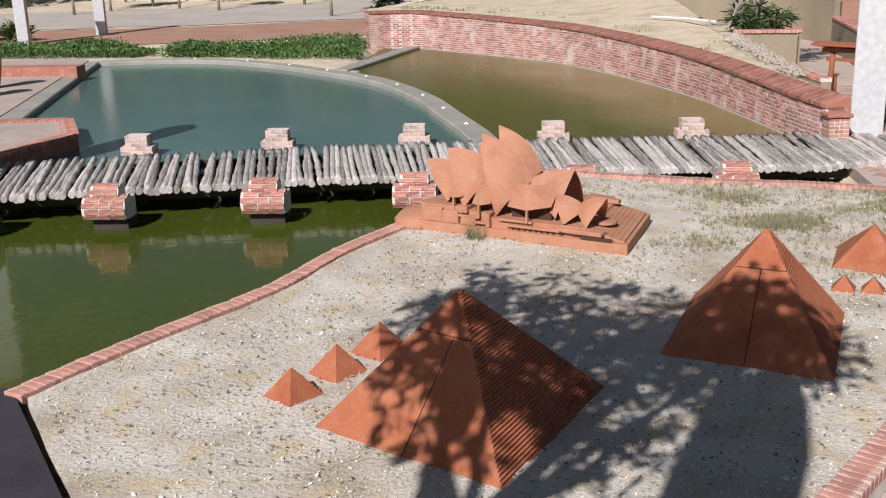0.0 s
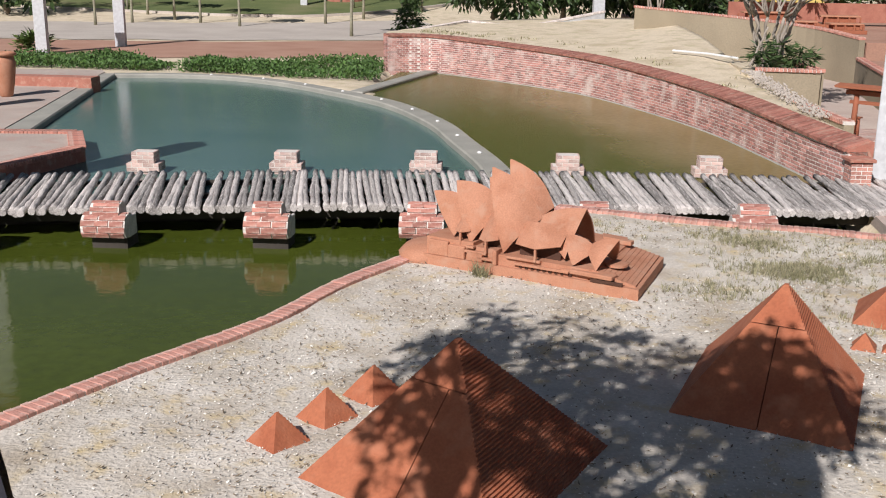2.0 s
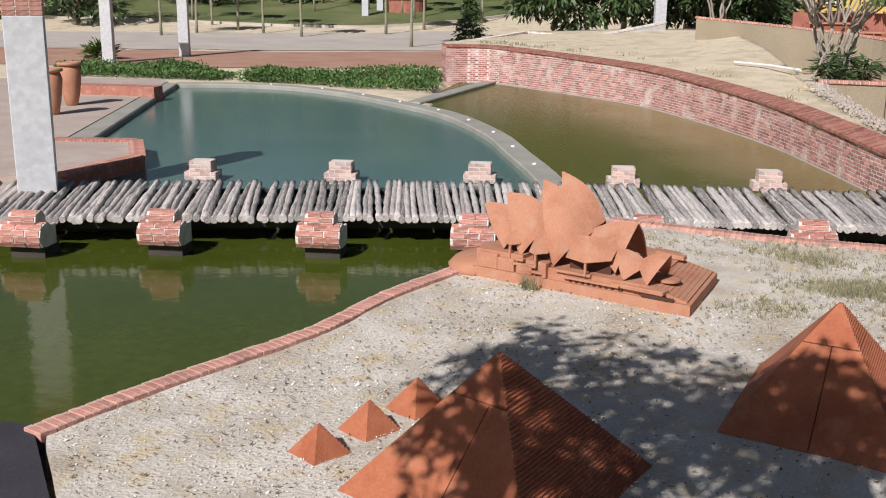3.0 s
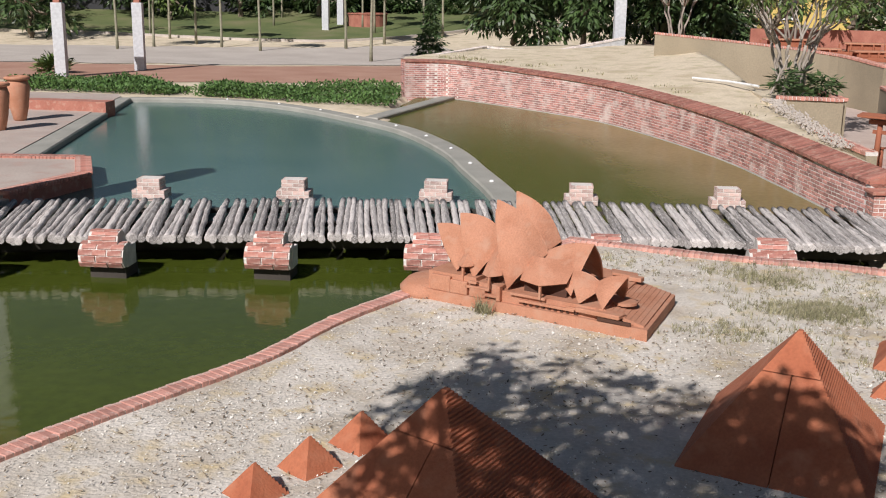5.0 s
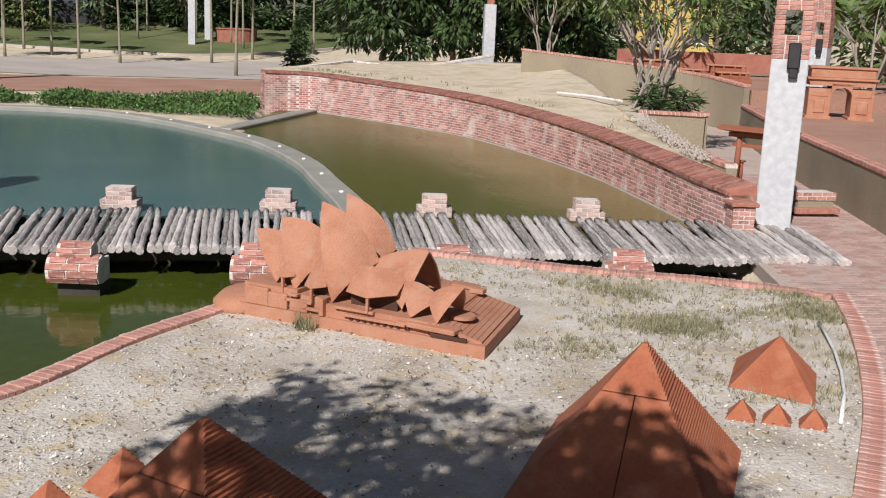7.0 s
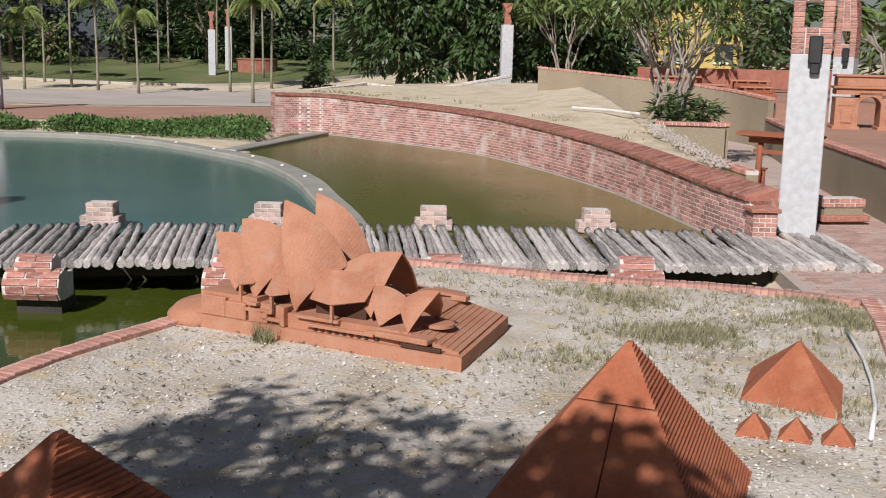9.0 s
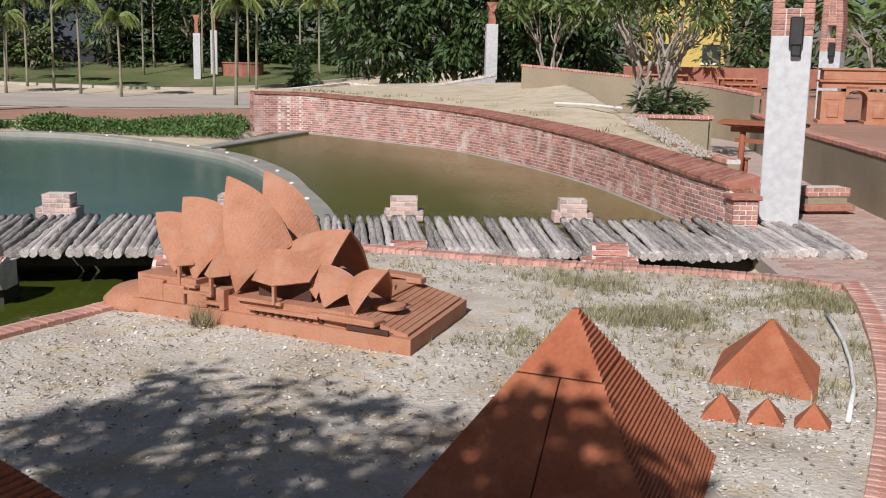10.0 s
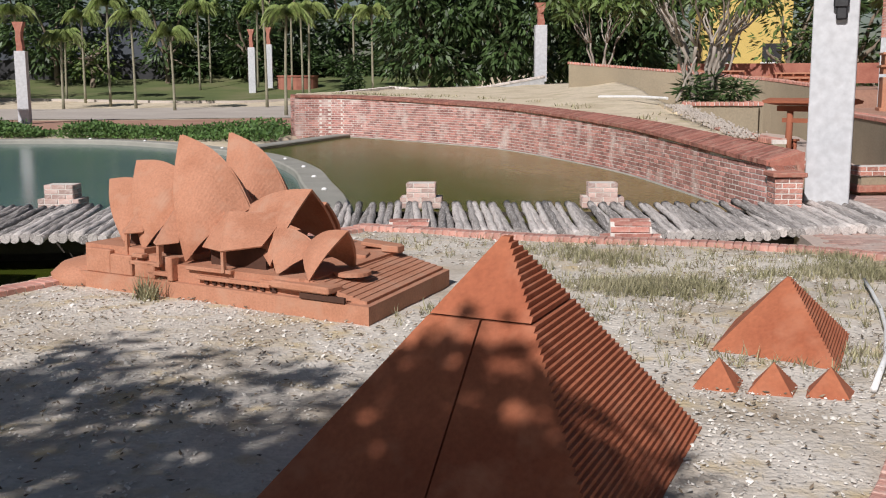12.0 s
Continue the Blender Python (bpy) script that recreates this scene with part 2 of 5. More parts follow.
def inside(x, y, poly):
    hit, j = False, len(poly) - 1
    for i in range(len(poly)):
        xi, yi, xj, yj = poly[i][0], poly[i][1], poly[j][0], poly[j][1]
        if (yi > y) != (yj > y) and x < (xj - xi) * (y - yi) / (yj - yi) + xi:
            hit = not hit
        j = i
    return hit


def V2(*pts):
    return [Vector((x, y, 0)) for x, y in pts]


# ---- the plan ----
CURB_W = spline(V2((-3.02, 7.66), (-2.64, 8.57), (-2.22, 9.41), (-1.73, 10.42), (-1.38, 11.67), (-0.94, 12.69), (-0.35, 14.0), (0.25, 15.1), (0.80, 15.88)), 70)
CURB_N = spline(V2((0.80, 16.02), (1.09, 15.92), (1.91, 15.70), (2.64, 15.50), (3.35, 15.35), (4.05, 15.27), (5.05, 15.05), (5.72, 14.72)), 40)
CURB_E = spline(V2((5.84, 14.85), (5.63, 13.58), (5.33, 12.27), (4.97, 11.0), (4.57, 9.87), (4.26, 9.07), (3.7, 7.9), (2.9, 6.6), (2.3, 5.7)), 60)
RIM_C = spline(V2((-15.2, 34.8), (-13.4, 35.3), (-11.15, 35.1), (-8.8, 33.8), (-6.45, 31.6), (-4.35, 29.2), (-2.6, 25.9), (-1.55, 23.0), (-0.72, 20.6), (-0.2, 18.6), (0.0, 17.2)), 70)
RIM_L = V2((-15.2, 34.8), (-13.1, 28.2), (-11.0, 21.7))
RIM_B = V2((-6.0, 31.6), (-4.95, 39.0))
WALL = spline(V2((-6.5, 38.8), (-5.7, 39.25), (-4.85, 39.15), (-3.4, 37.9), (-1.9, 36.4), (-0.4, 34.8), (1.0, 32.9), (2.65, 29.4), (3.85, 26.2), (4.62, 23.2), (5.12, 21.0), (5.5, 19.6)), 61)
WALL_TOP = [1.05 - 0.49 * (i / 60) ** 1.1 for i in range(61)]
WALL_FACE = [z - 0.06 - 0.10 * i / 60 for i, z in enumerate(WALL_TOP)]
WATER_Z = -0.34
NEAR_Z = -0.60


def bridge_front(x):
    return 16.65 + 0.17 * x - 0.011 * x * x


def bridge_dir(x):
    return Vector((-(0.2 - 0.026 * x), 1, 0)).normalized()


def XY(pts):
    return [(p.x, p.y) for p in pts]


POND = [(-9.4, 8.0), (-3.1, 7.75)] + XY(CURB_W) + XY(CURB_N) + [(5.5, 15.4), (5.5, 17.2)] + XY(reversed(WALL[1:])) + [(-5.9, 33.0)] + XY(reversed(RIM_C[:36])) + XY(RIM_L[1:]) + [(-9.0, 19.0), (-8.8, 15.0)]


# ---- ground ----
def height(x, y):
    if inside(x, y, POND):
        return -1.0
    z = -0.27 + 0.0019 * max(0.0, y - 58) ** 2
    if -3.4 < x < 6 and 3.0 < y < 15.5:
        z = -0.35
    return min(z, 2.5)


def build_ground():
    xs = [-600, -250, -120, -80] + [-60 + 2 * i for i in range(16)] + [-28 + 0.5 * i for i in range(81)] + [12.5 + 2 * i for i in range(15)] + [60, 100, 250, 600]
    ys = [-600, -200, -60, -20] + [-10 + 0.5 * i for i in range(111)] + [46 + 2 * i for i in range(25)] + [110, 150, 300, 600]
    bm = bmesh.new()
    grid = [[bm.verts.new((x, y, height(x, y))) for x in xs] for y in ys]
    for a, b in zip(grid, grid[1:]):
        for i in range(len(xs) - 1):
            bm.faces.new((a[i], a[i + 1], b[i + 1], b[i]))
    return setting(link("ground", bm, EARTH, smooth=True), "pale dry earth of the park", "ground")


build_ground()


def sand_height(x, y):
    return 0.018 * noise.noise(Vector((x * 1.1, y * 1.1, 0))) + 0.010 * noise.noise(Vector((x * 5, y * 5, 3)))


def build_sand():
    west = spline(V2((-0.6, 4.6), (-1.83, 6.18), (-2.95, 7.62)), 20)[:-1] + CURB_W
    west = spline([tuple(p) for p in west[::5]] + [tuple(west[-1])], 100)
    east = spline([tuple(p) for p in reversed(CURB_E[::4])] + [(5.80, 14.78, 0)], 100)
    bm = bmesh.new()
    rows = []
    for a, b in zip(west, east):
        row = []
        for i in range(71):
            p = a.lerp(b, i / 70)
            row.append(bm.verts.new((p.x, p.y, sand_height(p.x, p.y) - 0.01)))
        rows.append(row)
    for a, b in zip(rows, rows[1:]):
        for i in range(70):
            bm.faces.new((a[i], a[i + 1], b[i + 1], b[i]))
    return setting(link("sand_bed", bm, SAND, smooth=True), "pale sand bed strewn with broken shells and dry leaves", "sand")


build_sand()


def build_water():
    bm = bmesh.new()
    sill = [(-9.3 + 15.0 * i / 12, bridge_front(-9.3 + 15.0 * i / 12) + 1.1) for i in range(13)]
    sheet(bm, [(-9.4, 7.9), (-3.0, 7.6)] + XY(CURB_W[2:]) + XY(CURB_N[1:]) + [(5.7, 14.9)] + sill[::-1], NEAR_Z)
    setting(link("water_near", bm, WATER_GREEN), "still green algae water of the near pond", "water")
    west, east = [p for p in sill if p[0] < -0.1], [p for p in sill if p[0] > 0.1]
    bm = bmesh.new()
    sheet(bm, west + [(0.0, 17.75)] + XY(reversed(RIM_C[:-5])) + [(-11.0, 21.7), (-9.3, 19.4)], WATER_Z + 0.004)
    setting(link("water_far", bm, WATER_BLUE), "blue-green water of the round pond", "water")
    bm = bmesh.new()
    sheet(bm, [(0.0, 17.75)] + east + [(5.6, 18.6)] + XY(reversed(WALL[1:])) + [(-5.95, 32.0)] + XY(RIM_C[27:-5]), WATER_Z + 0.03)
    setting(link("water_side", bm, WATER_BROWN), "shallow brown-green water below the brick wall", "water")
    # sill given the near-black of the shade under the deck
    bm = bmesh.new()
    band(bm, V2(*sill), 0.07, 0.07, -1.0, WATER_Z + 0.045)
    setting(link("pond_sill", bm, UNDERSHADE), "wet cement sill under the log bridge, coloured dark as the deck's shade", "pond rim")


build_water()


def build_rims():
    for name, pts, left, right, z, label in (
        ("pond_rim", RIM_C, 0.27, 0.27, -0.20, "curved grey cement rim round the pond"),
        ("pond_rim_west", RIM_L, 0.1, 0.75, -0.19, "straight grey cement rim of the pond"),
        ("pond_rim_cross", RIM_B, 0.25, 0.25, -0.205, "cement sill between the two pools"),
        ("pond_ledge", [p.copy() for p in WALL[2:]], 0.0, 0.06, -0.285, "narrow cement ledge at the foot of the brick wall"),
    ):
        bm = bmesh.new()
        band(bm, pts, left, right, -1.0, z)
        bmesh.ops.bevel(bm, geom=[e for e in bm.edges if all(abs(v.co.z - z) < 1e-4 for v in e.verts) and len(e.link_faces) == 2 and e.calc_face_angle(0) > 0.5], offset=0.03, segments=1, affect="EDGES")
        setting(link(name, bm, RIM), label, "pond rim")
    # white caps for the small white dots along the rim
    spot = thing("rim_marker", "small white marker cap set on the cement rim", "marker", "markers on the rim")
    bm = bmesh.new()
    lathe(bm, [(0.045, 0), (0.05, 0.015), (0.03, 0.035), (0.01, 0.04)], 8)
    part("cap", bm, WHITE, spot)
    k = 0
    for i in range(9, 62, 6):
        m = Matrix.Translation((RIM_C[i].x, RIM_C[i].y, -0.2))
        if k == 0:
            spot.matrix_world = m
        else:
            copy_thing(spot, m)
        k += 1


build_rims()


def build_wall():
    bm = bmesh.new()
    band(bm, WALL, 0.36, -0.011, -1.0, WALL_FACE)
    wall = setting(link("wall_curved", bm, MORTAR), "long curved retaining wall of weathered red brick with white salt stains", "wall")
    # coping of bricks on edge, sloping up and back, one beside the other
    run = np.cumsum([0.0] + [(b - a).length for a, b in zip(WALL, WALL[1:])])
    px, py, lows, highs = [p.x for p in WALL], [p.y for p in WALL], WALL_FACE, WALL_TOP
    bm, bed = bmesh.new(), bmesh.new()
    step, at = 0.086, 0.04
    while at < run[-1] - 0.04:
        ends = []
        for q in (at - 0.039, at + 0.039):
            p = Vector((float(np.interp(q, run, px)), float(np.interp(q, run, py)), 0))
            d = Vector((float(np.interp(q + 0.05, run, px)) - float(np.interp(q - 0.05, run, px)), float(np.interp(q + 0.05, run, py)) - float(np.interp(q - 0.05, run, py)), 0)).normalized()
            n = Vector((-d.y, d.x, 0))
            lo, hi = float(np.interp(q, run, lows)), float(np.interp(q, run, highs))
            up = random.uniform(-0.004, 0.005)
            a, b = p - n * 0.035, p + n * 0.42
            ends.append([bm.verts.new((v.x, v.y, z + up)) for v, z in ((a, lo - 0.004), (a, lo + 0.055), (b, hi + 0.03), (b, lo - 0.2))])
        for j in range(4):
            bm.faces.new((ends[0][j], ends[1][j], ends[1][(j + 1) % 4], ends[0][(j + 1) % 4]))
        bm.faces.new(ends[0])
        bm.faces.new(ends[1][::-1])
        at += step
    bmesh.ops.recalc_face_normals(bm, faces=bm.faces)
    part("coping", bm, COPING_DARK, wall, "sloped coping of dark red bricks on edge")["kind"] = "stuff"
    rows = []
    for p, n, lo, hi in zip(WALL, normals(WALL), WALL_FACE, WALL_TOP):
        a, b = p - n * 0.015, p + n * 0.46
        rows.append([bed.verts.new((q.x, q.y, z)) for q, z in ((a, lo - 0.008), (a, lo + 0.040), (b, hi + 0.012), (b, lo - 0.3))])
    for r, q in zip(rows, rows[1:]):
        for j in range(4):
            bed.faces.new((r[j], q[j], q[(j + 1) % 4], r[(j + 1) % 4]))
    bed.faces.new(rows[0])
    bed.faces.new(rows[-1][::-1])
    bmesh.ops.recalc_face_normals(bed, faces=bed.faces)
    part("coping_bed", bed, COPING_FLAT, wall, "worn mortar bed of the coping")
    return wall


def build_terrace():
    bm = bmesh.new()
    back = spline(V2((-6.75, 40.0), (-4.6, 47.0), (-0.5, 49.0), (2.5, 48.0), (4.2, 40.0), (4.9, 32.5), (5.4, 28.6), (5.75, 25.0), (5.95, 22.6), (6.0, 21.4), (5.85, 20.2)), 61)
    rise = [0.05, 0.14, 0.26, 0.42, 0.60, 0.62, 0.50, 0.28, 0.06, -0.15, -0.2]
    rows = []
    for i, (w, n) in enumerate(zip(WALL, normals(WALL))):
        a = w + n * 0.44
        up = float(np.interp(i / 60 * 10, range(11), rise))
        row = []
        for j in range(17):
            f = j / 16
            p = a.lerp(back[i], f)
            row.append(bm.verts.new((p.x, p.y, WALL_TOP[i] + 0.0 + up * f + 0.04 * noise.noise(Vector((p.x, p.y, 0))))))
        low = row[-1].co
        row.append(bm.verts.new((low.x + 0.05, low.y, -0.5)))
        rows.append(row)
    for a, b in zip(rows, rows[1:]):
        for j in range(17):
            bm.faces.new((a[j], b[j], b[j + 1], a[j + 1]))
    bmesh.ops.recalc_face_normals(bm, faces=bm.faces)
    setting(link("terrace", bm, EARTH, smooth=True), "sandy terrace with dry grass behind the brick wall", "ground")
    return back


COPING_FLAT = surface("flat_coping", ((0.34, 0.13, 0.09), (0.42, 0.18, 0.13)), 3.0, 0.9, 0.4, 30, dirt=(0.45, 0.27, 0.20))
COPING_DARK = surface("dark_coping_brick", ((0.25, 0.095, 0.07), (0.36, 0.155, 0.115)), 3.0, 0.9, 0.4, 30, spread=0.3, dirt=(0.42, 0.25, 0.19))
curved_wall = build_wall()
TERRACE_BACK = build_terrace()


def build_paths():
    bm = bmesh.new()
    slab(bm, [(p.x + 0.12, p.y) for p in CURB_E[:56]] + [(6.5, 6.0), (8.4, 14.0), (8.25, 19.8), (8.5, 27.0), (8.9, 34.0), (9.5, 42), (4.5, 42), (4.9, 32.5), (5.4, 28.6), (5.75, 25.0), (5.95, 22.3), (5.7, 20.2), (5.45, 18.6), (5.45, 15.2)], -0.9, -0.17)
    global EAST_PAVING
    EAST_PAVING = setting(link("pavement_east", bm, PAVEBED), "sunlit pinkish brick paving of the walkway", "pavement")
    bm = bmesh.new()
    slab(bm, [(-8.7, 15.0), (-8.9, 19.0), (-9.5, 20.4), (-11.6, 22.0), (-15.6, 35.0), (-16.0, 35.6), (-19.0, 35.3), (-22, 34), (-24, 14)], -0.9, -0.17)
    setting(link("pavement_west", bm, PALEPINK), "pale paved bank beside the pond", "pavement")
    # dark grey strip where the sand bed ends
    bm = bmesh.new()
    slab(bm, [(-9.4, 7.9), (-3.13, 7.78), (-1.86, 6.14), (-0.6, 4.5), (-1.1, 4.1), (-2.2, 6.0), (-2.6, 6.5), (-3.4, 7.0), (-9.4, 7.0)], -0.9, 0.0)
    setting(link("pavement_south", bm, DARKGREY), "dark grey edging strip at the end of the sand bed", "pavement")
    bm = bmesh.new()
    slab(bm, [(-9.4, 6.9), (-3.4, 6.9), (-2.6, 6.42), (-1.2, 4.2), (-6, 2), (-9.4, 4)], -0.9, -0.02)
    setting(link("pavement_brick", bm, PINK), "pink brick paving beyond the dark strip", "pavement")
    # Far paths and lawn, lying on the rising ground.
    for name, pts, w, m, label, cat in (
        ("road_red", [(-40, 44.5), (-26, 45.5), (-16, 47.2), (-10.5, 49.5), (-6.5, 51.5)], 10.0, REDEARTH, "reddish earth path along the pond planting", "path"),
        ("road_pale", [(-45, 56.0), (-28, 58.5), (-19.5, 60.2), (-14.0, 62.0), (-8.0, 65.0)], 15.0, PALE, "wide pale sandy path through the garden", "path"),
    ):
        bm = bmesh.new()
        line = spline(V2(*pts), 40)
        ns = normals(line)
        rows = []
        for p, n in zip(line, ns):
            row = []
            for j in range(7):
                q = p + n * w * (j / 6 - 0.5) * (1 + 0.12 * noise.noise(p * 0.4))
                row.append(bm.verts.new((q.x, q.y, height(q.x, q.y) + 0.02 + (0.0 if name == "road_red" else 0.006))))
            rows.append(row)
        for a, b in zip(rows, rows[1:]):
            for j in range(6):
                bm.faces.new((a[j], b[j], b[j + 1], a[j + 1]))
        bmesh.ops.recalc_face_normals(bm, faces=bm.faces)
        setting(link(name, bm, m, smooth=True), label, cat)
    bm = bmesh.new()
    grid = []
    for j in range(31):
        row = []
        for i in range(61):
            x = -50 + i * 0.8
            y = 72.0 + 0.33 * max(0.0, x + 20) ** 1.5 + 0.2 * max(0.0, -25 - x) + j * 1.3
            row.append(bm.verts.new((x, y, height(x, y) + 0.035 + 0.02 * noise.noise(Vector((x, y, 0))))))
        grid.append(row)
    for a, b in zip(grid, grid[1:]):
        for i in range(60):
            bm.faces.new((a[i], a[i + 1], b[i + 1], b[i]))
    edge = [row_v.co.copy() for row_v in grid[0][10:52]]
    kb = bmesh.new()
    band(kb, [Vector((e.x, e.y, 0)) for e in edge], 0.2, 0.2, -0.4, [e.z + 0.12 for e in edge])
    setting(link("kerb_lawn", kb, PALE), "pale low kerb round the lawn", "kerb")
    setting(link("lawn", bm, LAWN, smooth=True), "mown green lawn under the palms", "lawn")


PAVEBED = surface("paving_joints", ((0.44, 0.34, 0.29), (0.52, 0.43, 0.37)), 1.5, 0.95, 0.3, 30)
PALEPINK = surface("pale_paving", ((0.39, 0.315, 0.27), (0.47, 0.40, 0.345)), 0.9, 0.9, 0.3, 24, dirt=(0.42, 0.30, 0.25))
build_paths()


# ---- brickwork ----
def brick_mesh(name, size, material, bevel=0.006):
    bm = boxm(size, None, bevel)
    me = bpy.data.meshes.new(name)
    bm.to_mesh(me)
    bm.free()
    me.materials.append(material)
    return me


def along(pts, spacing):
    """Points, and the angle of the line, at even steps along pts."""
    out, left = [], 0.0
    for a, b in zip(pts, pts[1:]):
        d = (b - a).length
        s = left
        while s < d:
            out.append((a.lerp(b, s / d), math.atan2(b.y - a.y, b.x - a.x)))
            s += spacing
        left = s - d
    return out


KERBBRICK = surface("kerb_brick", ((0.44, 0.20, 0.155), (0.56, 0.31, 0.25)), 4.0, 0.9, 0.4, 45, spread=0.2, dirt=(0.60, 0.46, 0.39))


def kerb(name, pts, width, z, label, core):
    bm = bmesh.new()
    band(bm, pts, width / 2 - 0.006, width / 2 - 0.006, -0.9, z - 0.012)
    ob = setting(link(name, bm, core), label, "kerb")
    me = brick_mesh("brick", (0.074, width, 0.09), KERBBRICK)
    for p, a in along(pts, 0.078):
        shared("brick", me, ob, pose(p.x, p.y, z - 0.045 + random.uniform(-0.004, 0.005), random.uniform(-1, 1), random.uniform(-1.5, 1.5), math.degrees(a) + random.uniform(-2, 2)))
    return ob


# ---- log bridge ----
def build_bridge():
    ob = thing("log_bridge", "footbridge of grey weathered logs laid side by side over brick piers", "bridge")
    meshes = []
    for k in range(7):
        bm = bmesh.new()
        n, bend = 14, random.uniform(-0.022, 0.022)
        pts, rad = [], []
        r0 = random.uniform(0.042, 0.055)
        for i in range(n):
            f = i / (n - 1)
            pts.append((bend * math.sin(f * math.pi * random.uniform(0.9, 1.3)) + random.uniform(-0.008, 0.008), f * 2.95, random.uniform(-0.006, 0.006)))
            rad.append(r0 * random.uniform(0.88, 1.10) * (1.05 - 0.14 * f))
        tube(bm, pts, rad, 10)
        for v in bm.verts:
            v.co += Vector((noise.noise(v.co * 9), 0, noise.noise(v.co * 9 + Vector((5, 0, 0))))) * 0.006
        me = bpy.data.meshes.new("log")
        for f in bm.faces:
            f.smooth = len(f.verts) == 4
        bm.to_mesh(me)
        bm.free()
        me.materials.append(LOG)
        meshes.append(me)
    x, i = -9.3, 0
    while x < 6.75:
        d = bridge_dir(x)
        m = pose(x, bridge_front(x) + random.uniform(-0.07, 0.07), -0.195 + 0.075 * max(0.0, min(1.0, (x - 4.9) / 0.8)) + random.uniform(-0.012, 0.012), 0, 0, math.degrees(math.atan2(-d.x, d.y)) * (1.0) + random.uniform(-1.6, 1.6)) @ pose(0, 0, 0, 0, random.uniform(0, 360), 0)
        shared("log", meshes[random.randrange(7)], ob, m)
        x += random.uniform(0.085, 0.102)
        i += 1
    # bearers, with the shade below the logs put into their colour
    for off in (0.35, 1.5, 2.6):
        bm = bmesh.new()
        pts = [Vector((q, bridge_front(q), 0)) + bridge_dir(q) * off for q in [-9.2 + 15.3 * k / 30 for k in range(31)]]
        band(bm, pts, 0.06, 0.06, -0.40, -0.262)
        part("beam", bm, UNDERSHADE, ob, "bearer beam coloured dark as the shade under the logs")
    return ob


build_bridge()


def brick_box(ob, size, at, turn, course=0.068, brick=0.2, name="brick", mat=None):
    """A core of mortar with bricks laid in courses on its four sides and top, all parts of ob. at: middle of its foot."""
    w, d, h = size
    base = pose(*at, 0, 0, turn)
    part("core", boxm((w - 0.014, d - 0.014, h - 0.008), base @ pose(0, 0, h / 2 - 0.004)), MORTAR, ob)
    n = max(1, round(h / course))
    ch = h / n
    for side in range(4):
        run, dep = (w, d) if side % 2 == 0 else (d, w)
        m = base @ pose(0, 0, 0, 0, 0, 90 * side) @ pose(0, -dep / 2, 0)
        for c in range(n):
            k = max(1, round(run / brick))
            bl = run / k
            half = 0.5 if c % 2 else 0.0
            edges = sorted({0.0, run, *[min(run, max(0, (j + half) * bl)) for j in range(k + 1)]})
            for a, b in zip(edges, edges[1:]):
                if b - a < 0.02:
                    continue
                me = cached_brick(round(b - a - 0.016, 3), 0.03, round(ch - 0.015, 3), mat or BRICK)
                shared(name, me, ob, m @ pose((a + b) / 2 - run / 2, 0.017 - random.uniform(0.0, 0.003), ch * (c + 0.5)))
    return ob


PIERBRICK = surface("whitened_brick", ((0.41, 0.22, 0.18), (0.56, 0.41, 0.36), (0.47, 0.30, 0.26)), 7.0, 0.9, 0.4, 50, spread=0.3, dirt=(0.6, 0.5, 0.45))
BRICKS = {}


def cached_brick(l, t, h, mat):
    key = (l, t, h, mat.name)
    if key not in BRICKS:
        BRICKS[key] = brick_mesh("brick", (l, t, h), mat, 0.003)
    return BRICKS[key]


